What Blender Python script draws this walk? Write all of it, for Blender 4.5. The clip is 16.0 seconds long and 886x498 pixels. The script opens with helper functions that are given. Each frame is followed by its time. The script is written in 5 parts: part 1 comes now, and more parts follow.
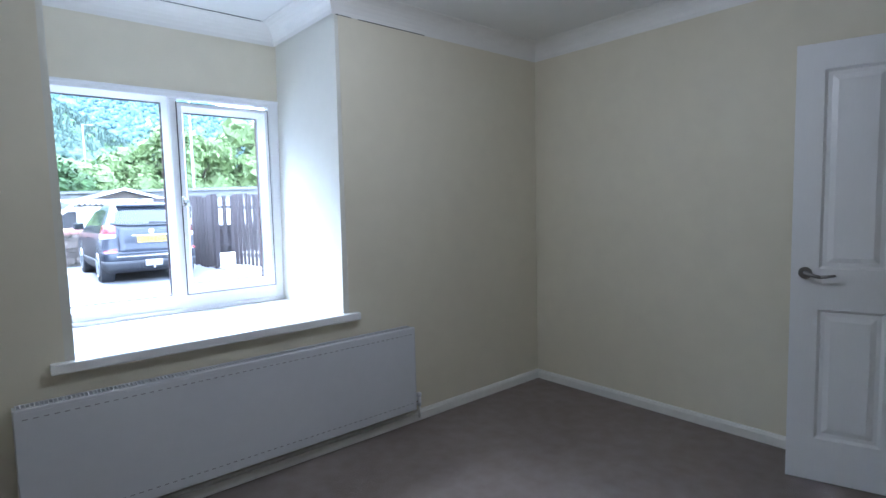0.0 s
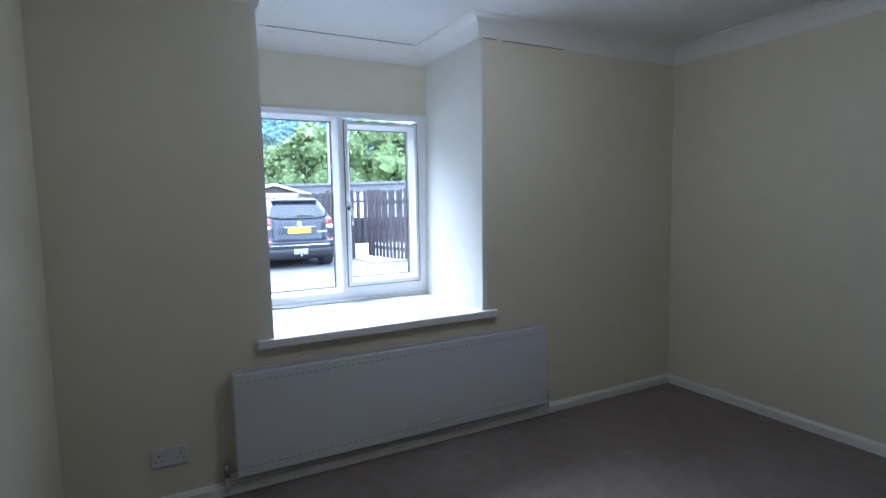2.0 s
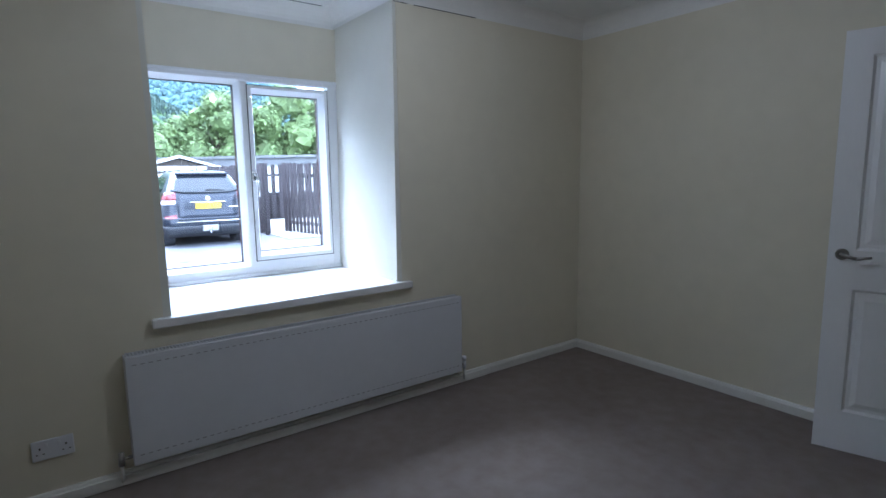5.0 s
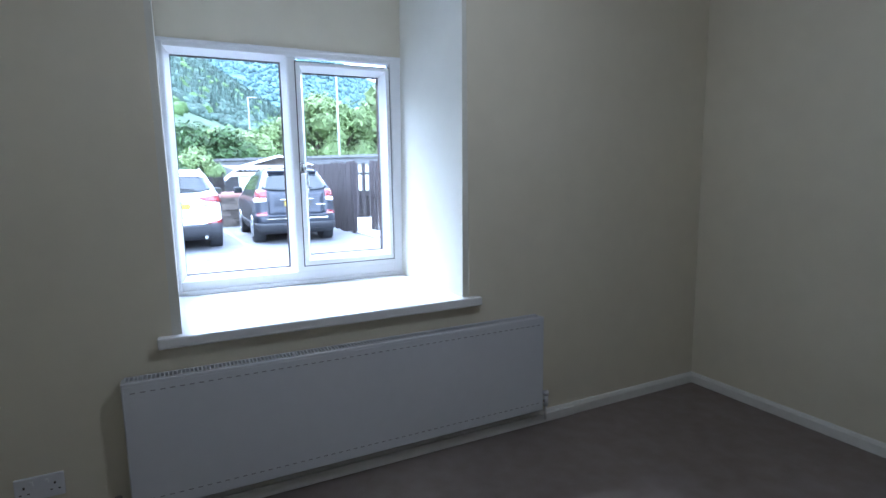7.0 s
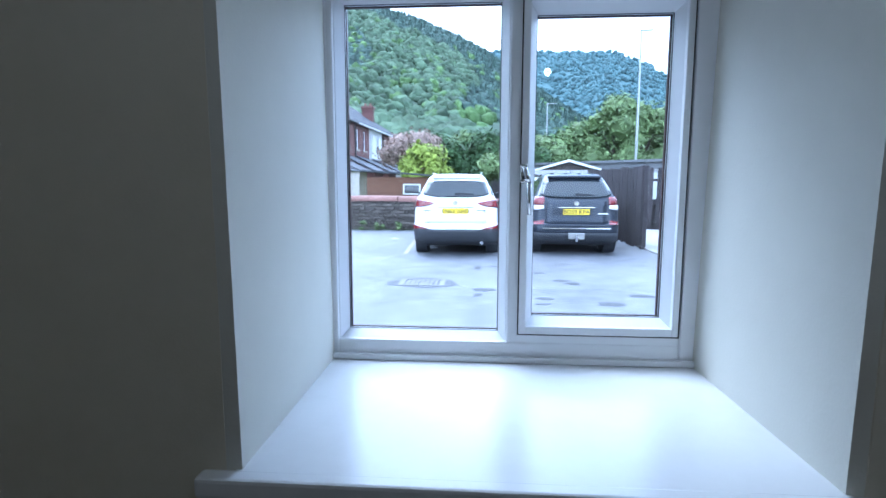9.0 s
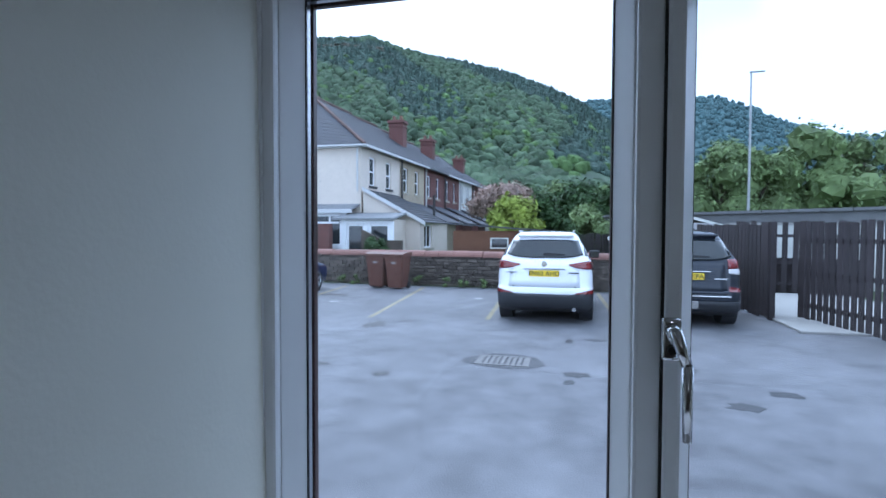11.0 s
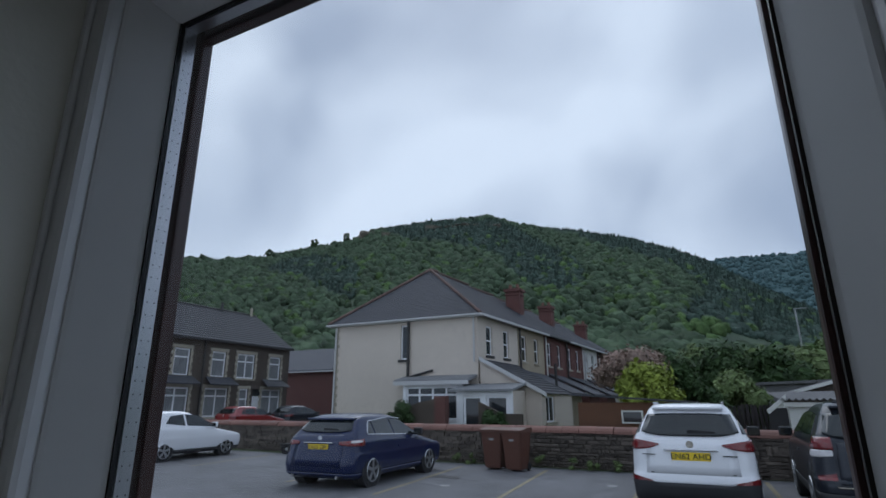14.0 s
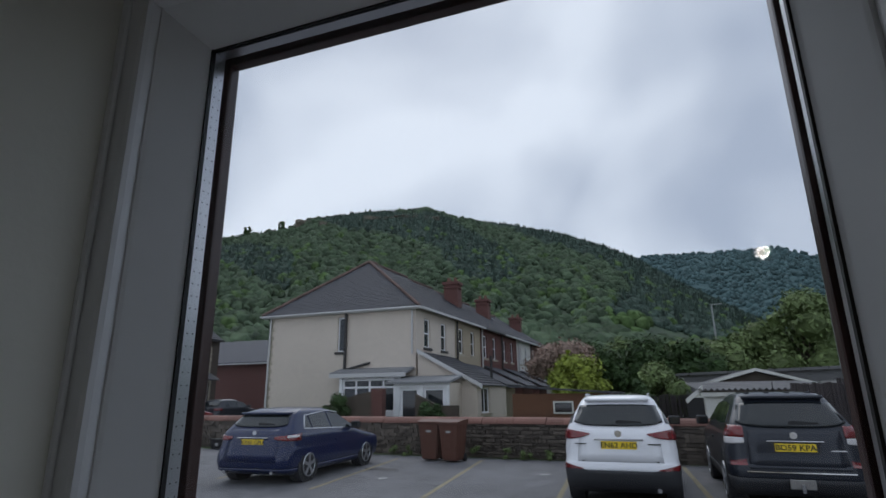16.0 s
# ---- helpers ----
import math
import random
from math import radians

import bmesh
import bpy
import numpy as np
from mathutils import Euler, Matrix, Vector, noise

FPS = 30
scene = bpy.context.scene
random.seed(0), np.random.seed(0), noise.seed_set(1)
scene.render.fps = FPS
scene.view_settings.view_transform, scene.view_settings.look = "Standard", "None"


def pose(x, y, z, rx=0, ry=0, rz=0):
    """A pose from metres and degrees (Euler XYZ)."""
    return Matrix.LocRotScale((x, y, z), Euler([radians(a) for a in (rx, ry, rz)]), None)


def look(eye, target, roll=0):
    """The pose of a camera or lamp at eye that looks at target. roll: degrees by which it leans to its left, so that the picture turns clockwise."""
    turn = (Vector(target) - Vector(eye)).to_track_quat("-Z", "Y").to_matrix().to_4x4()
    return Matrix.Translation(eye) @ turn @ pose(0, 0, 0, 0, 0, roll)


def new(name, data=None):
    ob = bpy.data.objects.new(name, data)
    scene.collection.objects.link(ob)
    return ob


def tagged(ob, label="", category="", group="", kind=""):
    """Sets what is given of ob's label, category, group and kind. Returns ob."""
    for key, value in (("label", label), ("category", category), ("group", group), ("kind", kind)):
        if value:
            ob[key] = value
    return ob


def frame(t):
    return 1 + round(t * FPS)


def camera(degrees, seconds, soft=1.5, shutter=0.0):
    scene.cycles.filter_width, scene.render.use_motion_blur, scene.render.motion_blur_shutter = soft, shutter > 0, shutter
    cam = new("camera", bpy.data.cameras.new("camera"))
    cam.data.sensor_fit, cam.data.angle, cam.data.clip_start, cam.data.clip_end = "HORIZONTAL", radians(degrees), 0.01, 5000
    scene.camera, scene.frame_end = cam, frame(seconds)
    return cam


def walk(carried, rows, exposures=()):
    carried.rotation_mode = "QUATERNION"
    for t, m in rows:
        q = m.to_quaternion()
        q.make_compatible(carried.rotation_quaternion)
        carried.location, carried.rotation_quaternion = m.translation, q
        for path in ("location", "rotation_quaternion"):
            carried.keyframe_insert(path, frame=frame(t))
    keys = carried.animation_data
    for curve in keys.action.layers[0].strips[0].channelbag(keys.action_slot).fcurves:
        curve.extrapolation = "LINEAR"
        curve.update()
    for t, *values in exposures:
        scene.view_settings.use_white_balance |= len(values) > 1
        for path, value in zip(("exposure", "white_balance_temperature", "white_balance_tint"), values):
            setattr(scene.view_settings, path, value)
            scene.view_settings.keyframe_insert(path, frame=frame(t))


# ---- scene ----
cam = camera(79.6, 16.0)
PATH = [
    (0, (-0.237, -2.545, 1.315), (1.062, -1.033, 1.152), -1.4),
    (0.5, (-0.339, -2.642, 1.341), (0.87, -1.057, 1.18), -1.3),
    (1, (-0.389, -2.691, 1.365), (0.696, -1.019, 1.203), -1.2),
    (1.5, (-0.451, -2.664, 1.37), (0.557, -0.945, 1.201), -1.1),
    (2, (-0.465, -2.684, 1.398), (0.468, -0.923, 1.218), -1.1),
    (2.5, (-0.461, -2.722, 1.404), (0.463, -0.959, 1.215), -1.0),
    (3, (-0.494, -2.724, 1.37), (0.513, -1.011, 1.142), -0.8),
    (3.5, (-0.492, -2.677, 1.35), (0.583, -1.01, 1.089), -1.0),
    (4, (-0.467, -2.703, 1.364), (0.669, -1.079, 1.098), -0.9),
    (6.3, (-0.216, -2.453, 1.366), (0.964, -0.862, 1.088), -0.8),
    (6.5, (-0.163, -2.387, 1.328), (0.972, -0.762, 1.066), -1.0),
    (7, (0.022, -2.213, 1.321), (0.901, -0.438, 1.048), -0.9),
    (7.5, (0.178, -2.009, 1.314), (0.67, -0.091, 1.033), -0.3),
    (8, (0.317, -1.703, 1.336), (0.553, 0.267, 1.088), -0.1),
    (8.5, (0.42, -1.371, 1.347), (0.476, 0.611, 1.089), -0.1),
    (9, (0.504, -1.031, 1.345), (0.357, 0.948, 1.098), 0.1),
    (9.5, (0.543, -0.671, 1.385), (0.247, 1.293, 1.153), 0.1),
    (10.9, (0.510, -0.110, 1.520), (0.040, 1.810, 1.440), 0.2),
    (11.8, (0.444, 0.26, 1.53), (-0.092, 2.183, 1.65), 0.3),
    (12, (0.426, 0.321, 1.538), (-0.099, 2.241, 1.733), 0.1),
    (12.5, (0.437, 0.382, 1.54), (-0.091, 2.278, 1.895), 0.2),
    (13, (0.461, 0.45, 1.553), (-0.142, 2.301, 2.015), -0.1),
    (13.5, (0.482, 0.48, 1.559), (-0.243, 2.269, 2.081), -0.2),
    (14, (0.508, 0.492, 1.535), (-0.361, 2.204, 2.094), -0.2),
    (14.5, (0.525, 0.494, 1.529), (-0.422, 2.164, 2.091), -0.3),
    (15, (0.514, 0.477, 1.539), (-0.44, 2.143, 2.1), -0.1),
    (15.5, (0.49, 0.449, 1.562), (-0.356, 2.172, 2.124), -0.3),
    (16, (0.438, 0.414, 1.569), (-0.222, 2.226, 2.097), -0.7),
]
EXPOSURES = [(0, 4.35, 5050, 10), (1.5, 3.7, 5050, 10), (4.2, 3.6, 5050, 10), (6.5, 3.95, 5050, 10), (7.5, 3.5, 5000, 9), (8, 3.25, 5000, 10), (9, 2.6, 4800, 7), (9.7, 2.1, 4800, 6), (11.8, 1.0, 5300, 8), (12.5, 0.5, 5550, 8), (13.5, 0.05, 5700, 8), (14.5, -0.2, 5800, 8), (16, -0.05, 6150, 10)]
walk(cam, [(t, look(eye, at, roll)) for t, eye, at, roll in PATH], EXPOSURES)

# ---- world and lights ----
SUN_EL, SUN_AZ = radians(48), radians(-25)
world = bpy.data.worlds.new("overcast_sky")
scene.world = world
world.use_nodes = True
wn, wl = world.node_tree.nodes, world.node_tree.links
wn.clear()
w_out = wn.new("ShaderNodeOutputWorld")
w_bg = wn.new("ShaderNodeBackground")
w_sky = wn.new("ShaderNodeTexSky")
w_sky.sky_type = 'NISHITA'
w_sky.sun_disc = False
w_sky.sun_elevation, w_sky.sun_rotation = SUN_EL, SUN_AZ
w_map = wn.new("ShaderNodeMapping")
w_tc = wn.new("ShaderNodeTexCoord")
w_map.inputs["Scale"].default_value = (1.0, 1.0, 1.15)
w_map.inputs["Location"].default_value = (0.35, 0.1, 0.2)
w_n = wn.new("ShaderNodeTexNoise")
w_n.inputs["Scale"].default_value = 2.3
w_n.inputs["Detail"].default_value = 3.5
w_n.inputs["Roughness"].default_value = 0.45
w_n.inputs["Distortion"].default_value = 0.3
w_r = wn.new("ShaderNodeValToRGB")
w_r.color_ramp.elements[0].position, w_r.color_ramp.elements[0].color = 0.36, (5.0, 5.65, 6.8, 1)
w_r.color_ramp.elements[1].position, w_r.color_ramp.elements[1].color = 0.62, (9.6, 10.2, 11.0, 1)
w_mix = wn.new("ShaderNodeMixRGB")
w_mix.inputs[0].default_value = 0.93
wl.new(w_tc.outputs["Generated"], w_map.inputs[0])
wl.new(w_map.outputs[0], w_n.inputs["Vector"])
wl.new(w_n.outputs["Fac"], w_r.inputs[0])
wl.new(w_sky.outputs[0], w_mix.inputs[1])
wl.new(w_r.outputs[0], w_mix.inputs[2])
wl.new(w_mix.outputs[0], w_bg.inputs[0])
w_bg.inputs[1].default_value = 0.09
wl.new(w_bg.outputs[0], w_out.inputs[0])

sun = new("sun", bpy.data.lights.new("sun", 'SUN'))
sun.data.energy, sun.data.angle, sun.data.color = 0.6, radians(40), (1.0, 0.97, 0.93)
sun.matrix_world = look((-20, 40, 60), (0, 0, 0))

# the pendant bulb
bulb_lamp = new("bulb_light", bpy.data.lights.new("bulb_light", 'POINT'))
bulb_lamp.data.energy, bulb_lamp.data.color, bulb_lamp.data.shadow_soft_size = 0.85, (1.0, 0.95, 0.88), 0.024
bulb_lamp.location = (0.95, -1.25, 2.12)

# ---- materials ----
def material(name, base, rough=0.6, metal=0.0, var=0.12, scale=8.0, bump=0.0, bump_scale=60.0, second=None,
             spec=0.5, per_piece=0.0, stretch=(1, 1, 1), coat=0.0, island=False, bump_size=0.01):
    """Two scales of noise over a base colour, with an optional second colour, bump and a shift for each piece."""
    m = bpy.data.materials.new(name)
    m.use_nodes = True
    nt, ln = m.node_tree.nodes, m.node_tree.links
    b = nt["Principled BSDF"]
    b.inputs["Roughness"].default_value, b.inputs["Metallic"].default_value = rough, metal
    b.inputs["Specular IOR Level"].default_value = spec
    b.inputs["Coat Weight"].default_value = coat
    b.inputs["Coat Roughness"].default_value = 0.05
    tc = nt.new("ShaderNodeTexCoord")
    mp = nt.new("ShaderNodeMapping")
    mp.inputs["Scale"].default_value = stretch
    ln.new(tc.outputs["Object"], mp.inputs[0])
    n1 = nt.new("ShaderNodeTexNoise")
    n1.inputs["Scale"].default_value, n1.inputs["Detail"].default_value = scale, 4
    n2 = nt.new("ShaderNodeTexNoise")
    n2.inputs["Scale"].default_value, n2.inputs["Detail"].default_value = scale * 7, 6
    for n in (n1, n2):
        ln.new(mp.outputs[0], n.inputs["Vector"])
    add = nt.new("ShaderNodeMath")
    add.operation = 'MULTIPLY_ADD'
    ln.new(n2.outputs["Fac"], add.inputs[0])
    add.inputs[1].default_value = 0.5
    half = nt.new("ShaderNodeMath")
    half.operation = 'MULTIPLY'
    half.inputs[1].default_value = 0.5
    ln.new(n1.outputs["Fac"], half.inputs[0])
    ln.new(half.outputs[0], add.inputs[2])
    ramp = nt.new("ShaderNodeValToRGB")
    lo = [c * (1 - var) for c in base[:3]]
    hi = [min(1, c * (1 + var)) for c in (second or base)[:3]]
    ramp.color_ramp.elements[0].position, ramp.color_ramp.elements[0].color = 0.34, (*lo, 1)
    ramp.color_ramp.elements[1].position, ramp.color_ramp.elements[1].color = 0.66, (*hi, 1)
    ln.new(add.outputs[0], ramp.inputs[0])
    col = ramp.outputs[0]
    if per_piece:
        if island:
            src = nt.new("ShaderNodeNewGeometry").outputs["Random Per Island"]
        else:
            src = nt.new("ShaderNodeObjectInfo").outputs["Random"]
        mr = nt.new("ShaderNodeMapRange")
        mr.inputs[3].default_value, mr.inputs[4].default_value = 1 - per_piece, 1 + per_piece
        ln.new(src, mr.inputs[0])
        hsv = nt.new("ShaderNodeHueSaturation")
        ln.new(mr.outputs[0], hsv.inputs["Value"])
        ln.new(col, hsv.inputs["Color"])
        col = hsv.outputs[0]
    ln.new(col, b.inputs["Base Color"])
    if bump:
        bp = nt.new("ShaderNodeBump")
        bp.inputs["Strength"].default_value, bp.inputs["Distance"].default_value = min(1, bump), bump_size
        n3 = nt.new("ShaderNodeTexNoise")
        n3.inputs["Scale"].default_value, n3.inputs["Detail"].default_value = bump_scale, 5
        ln.new(mp.outputs[0], n3.inputs["Vector"])
        ln.new(n3.outputs["Fac"], bp.inputs["Height"])
        ln.new(bp.outputs[0], b.inputs["Normal"])
    return m


def glass_material(name, tint=(1, 1, 1), rough=0.0):
    m = bpy.data.materials.new(name)
    m.use_nodes = True
    nt, ln = m.node_tree.nodes, m.node_tree.links
    nt.clear()
    out = nt.new("ShaderNodeOutputMaterial")
    tr = nt.new("ShaderNodeBsdfTransparent")
    tr.inputs[0].default_value = (*tint, 1)
    gl = nt.new("ShaderNodeBsdfGlossy")
    gl.inputs["Roughness"].default_value = rough
    lw = nt.new("ShaderNodeLayerWeight")
    lw.inputs[0].default_value = 0.5
    pw = nt.new("ShaderNodeMath")
    pw.operation = 'POWER'
    pw.inputs[1].default_value = 5
    ln.new(lw.outputs["Facing"], pw.inputs[0])
    fr = nt.new("ShaderNodeMath")
    fr.operation = 'MULTIPLY_ADD'
    fr.inputs[1].default_value, fr.inputs[2].default_value = 0.6, 0.02
    ln.new(pw.outputs[0], fr.inputs[0])
    mx = nt.new("ShaderNodeMixShader")
    ln.new(fr.outputs[0], mx.inputs[0])
    ln.new(tr.outputs[0], mx.inputs[1])
    ln.new(gl.outputs[0], mx.inputs[2])
    ln.new(mx.outputs[0], out.inputs[0])
    return m


def glow_material(name, colour, strength):
    m = bpy.data.materials.new(name)
    m.use_nodes = True
    b = m.node_tree.nodes["Principled BSDF"]
    b.inputs["Base Color"].default_value = (*colour, 1)
    b.inputs["Emission Color"].default_value = (*colour, 1)
    b.inputs["Emission Strength"].default_value = strength
    return m


M_WALL = material("cream_emulsion", (0.71, 0.662, 0.535), 0.75, var=0.03, scale=1.2, bump=0.06, bump_scale=140)
# Wall cream made paler and less yellow for window light on the reveals
M_REVEAL = material("cream_emulsion_lit_pale", (0.69, 0.675, 0.60), 0.7, var=0.02, scale=1.5, bump=0.06, bump_scale=120)
M_CEIL = material("ceiling_paint", (0.80, 0.80, 0.78), 0.8, var=0.02, scale=1.0, bump=0.05, bump_scale=150)
M_COVE = material("plaster_coving", (0.80, 0.79, 0.76), 0.7, var=0.02, scale=2)
M_GLOSS = material("white_gloss_paint", (0.80, 0.80, 0.80), 0.22, var=0.02, scale=3, bump=0.02, bump_scale=40)
M_SKIRT = material("satin_white_skirting", (0.76, 0.75, 0.72), 0.4, var=0.04, scale=5)
M_RAD = material("radiator_enamel", (0.66, 0.67, 0.71), 0.35, var=0.02, scale=3)
# Near-black for the shade inside the radiator slots; the wall brackets share it
M_RADDARK = material("radiator_metal_and_slot_shade", (0.06, 0.06, 0.06), 0.6)
M_UPVC = material("white_upvc", (0.82, 0.83, 0.85), 0.42, var=0.015, scale=3)
M_BROWN = material("rosewood_foil", (0.045, 0.016, 0.012), 0.35, var=0.3, scale=6, stretch=(6, 6, 1))
M_GASKET = material("black_rubber", (0.015, 0.015, 0.016), 0.6, var=0.1)
M_SPACER = material("aluminium_spacer", (0.52, 0.53, 0.55), 0.3, metal=0.9, var=0.03)
M_CHROME = material("chrome", (0.55, 0.55, 0.56), 0.15, metal=1.0, var=0.03)
M_BRASS = material("brushed_steel", (0.35, 0.34, 0.33), 0.35, metal=1.0, var=0.05)
M_CARPET = material("taupe_carpet", (0.27, 0.225, 0.205), 0.95, var=0.06, scale=1.6, bump=0.9, bump_scale=260, second=(0.31, 0.265, 0.245), spec=0.1)
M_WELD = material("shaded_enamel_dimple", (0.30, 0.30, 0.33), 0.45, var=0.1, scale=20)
M_PLASTIC = material("white_plastic", (0.72, 0.72, 0.76), 0.35, var=0.02)
M_BLACK = material("black_plastic", (0.015, 0.015, 0.017), 0.45, var=0.15)
M_DOOR = material("white_door_paint", (0.78, 0.78, 0.79), 0.35, var=0.015, scale=3, bump=0.05, bump_scale=90, stretch=(6, 6, 1))
M_BULB = glow_material("bulb_glass", (1.0, 0.78, 0.50), 1.1)
M_GLASS = glass_material("window_glass")

# ---- building blocks ----
def box(bm, x0, x1, y0, y1, z0, z1, bevel=0.0):
    r = bmesh.ops.create_cube(bm, size=1, matrix=Matrix.Translation(((x0 + x1) / 2, (y0 + y1) / 2, (z0 + z1) / 2)) @
                              Matrix.Diagonal((x1 - x0, y1 - y0, z1 - z0, 1)))
    if bevel:
        es = list({e for v in r["verts"] for e in v.link_edges})
        bmesh.ops.bevel(bm, geom=es, offset=bevel, segments=2, affect='EDGES', profile=0.6)
    return bm


def boxed(*a, **k):
    return box(bmesh.new(), *a, **k)


def rod(bm, a, b, r, r2=None, seg=12):
    a, b = Vector(a), Vector(b)
    d = b - a
    m = Matrix.Translation((a + b) / 2) @ d.to_track_quat('Z', 'Y').to_matrix().to_4x4()
    bmesh.ops.create_cone(bm, cap_ends=True, segments=seg, radius1=r, radius2=r if r2 is None else r2, depth=d.length, matrix=m)
    return bm


def rodded(*a, **k):
    return rod(bmesh.new(), *a, **k)


def slab(bm, pts, vec):
    """A prism: a polygon pushed along vec."""
    vec = Vector(vec)
    a = [bm.verts.new(p) for p in pts]
    b = [bm.verts.new(Vector(p) + vec) for p in pts]
    bm.faces.new(a)
    bm.faces.new(b[::-1])
    n = len(a)
    for i in range(n):
        bm.faces.new((a[i], b[i], b[(i + 1) % n], a[(i + 1) % n]))
    bmesh.ops.recalc_face_normals(bm, faces=bm.faces)
    return bm


def slabbed(pts, vec):
    return slab(bmesh.new(), pts, vec)


def mesh_of(name, bm, mat, smooth=False):
    me = bpy.data.meshes.new(name)
    bm.to_mesh(me)
    bm.free()
    for m in (mat if isinstance(mat, (list, tuple)) else [mat]):
        me.materials.append(m)
    if smooth:
        for p in me.polygons:
            p.use_smooth = True
    return me


def part(name, bm, mat, parent, label="", smooth=False, at=None):
    ob = new(name, mesh_of(name, bm, mat, smooth))
    if parent is not None:
        ob.parent = parent
    if at is not None:
        ob.matrix_basis = at
    return tagged(ob, label)


def structure(name, bm, mat, label, category):
    return tagged(part(name, bm, mat, None), label, category, "", "structure")


def thing(name, label, category, m=None, group="", kind=""):
    ob = new(name)
    ob.empty_display_size = 0.1
    if m is not None:
        ob.matrix_basis = m
    return tagged(ob, label, category, group, kind)


def piece(name, me, parent, m):
    ob = new(name, me)
    ob.parent = parent
    ob.matrix_basis = m
    return ob

# ---- the room ----
XL, XR, YB, ZC = -0.9, 2.87, -4.1, 2.44      # left wall, right wall, back wall, ceiling
RW, RD, SILL = 1.22, 0.735, 0.738            # recess width, recess depth, sill top
YO = 0.845                                   # outside face
WT, WB = 1.995, SILL                         # window opening
DY0, DY1, DH = -3.25, -2.46, 2.0             # doorway in the right wall

structure("floor", boxed(XL - .15, XR + 1.5, YB - .15, 0.0, -0.10, 0.0), M_CARPET, "taupe cut-pile carpet, slightly marked, fitted wall to wall", "carpet")
structure("ceiling", boxed(XL - .15, XR + 1.5, YB - .15, YO, ZC, ZC + 0.12), M_CEIL, "flat white painted plaster ceiling", "ceiling")
bm = bmesh.new()
box(bm, XL - .15, -.035, 0, YO, -0.2, ZC)
box(bm, RW + .035, XR + .15, 0, YO, -0.2, ZC)
box(bm, -.035, RW + .035, 0, YO, -0.2, SILL - .04)
structure("wall_window", bm, M_WALL, "thick cream-painted wall with a deep window recess", "wall")
structure("recess_lintel", boxed(-.034, RW + .034, RD + .001, YO - .001, WT, ZC), M_WALL, "cream-painted wall above the window in the recess", "wall")
for nm, o, s, foot, head in (("reveal_west", 0.0, -1, .006, .022), ("reveal_east", RW, 1, -.016, .012)):
    bm = bmesh.new()
    ring = []
    for z, lean, back in ((SILL - .03, 0.0, foot), (ZC, 0.016, head)):
        ring.append([bm.verts.new(p) for p in ((o + s * lean, 0.001, z), (o + s * back, RD + .001, z), (o + s * .035, RD + .001, z), (o + s * .035, 0.001, z))])
    for i in range(4):
        bm.faces.new((ring[0][i], ring[0][(i + 1) % 4], ring[1][(i + 1) % 4], ring[1][i]))
    bm.faces.new(ring[0])
    bm.faces.new(ring[1])
    bmesh.ops.recalc_face_normals(bm, faces=bm.faces)
    structure(nm, bm, M_REVEAL, "smooth cream-painted splayed side of the window recess, coloured paler for window light", "window reveal")
bm = bmesh.new()
box(bm, XR, XR + .12, DY1, 0, 0, ZC)
box(bm, XR, XR + .12, YB, DY0, 0, ZC)
box(bm, XR, XR + .12, DY0, DY1, DH, ZC)
structure("wall_east", bm, M_WALL, "plain cream-painted plaster wall", "wall")
structure("wall_west", boxed(XL - .12, XL, YB, 0, 0, ZC), M_WALL, "plain cream-painted plaster wall", "wall")
structure("wall_south", boxed(XL, XR, YB - .12, YB, 0, ZC), M_WALL, "plain cream-painted plaster wall", "wall")
bm = bmesh.new()
box(bm, XR + 1.3, XR + 1.42, YB - .1, 0, 0, ZC)
box(bm, XR + .12, XR + 1.3, -1.0, -0.9, 0, ZC)
box(bm, XR + .12, XR + 1.3, YB - .1, YB, 0, ZC)
structure("wall_hall", bm, M_WALL, "cream wall of the hall beyond the doorway", "wall")

# window board
bm = boxed(-.012, RW + .012, -0.012, RD, SILL - .04, SILL)
box(bm, -0.085, RW + .085, -0.045, -0.001, SILL - .042, SILL + .001, 0.008)
sill = structure("window_sill", bm, M_GLOSS, "glossy white-painted deep window board with rounded nosing", "window sill")


def strip(name, prof, path, mat, label, category):
    """Sweep a profile of (out, up) along runs of (start, end, out direction)."""
    bm = bmesh.new()
    for a, b, o, ea, eb in path:
        a, b, o = Vector(a), Vector(b), Vector(o)
        d = (b - a).normalized()
        ra = [bm.verts.new(a + o * p + Vector((0, 0, q)) + d * p * ea) for p, q in prof]
        rb = [bm.verts.new(b + o * p + Vector((0, 0, q)) - d * p * eb) for p, q in prof]
        n = len(prof)
        for i in range(n):
            bm.faces.new((ra[i], ra[(i + 1) % n], rb[(i + 1) % n], rb[i]))
        bm.faces.new(ra)
        bm.faces.new(rb[::-1])
    bmesh.ops.recalc_face_normals(bm, faces=bm.faces)
    return structure(name, bm, mat, label, category)


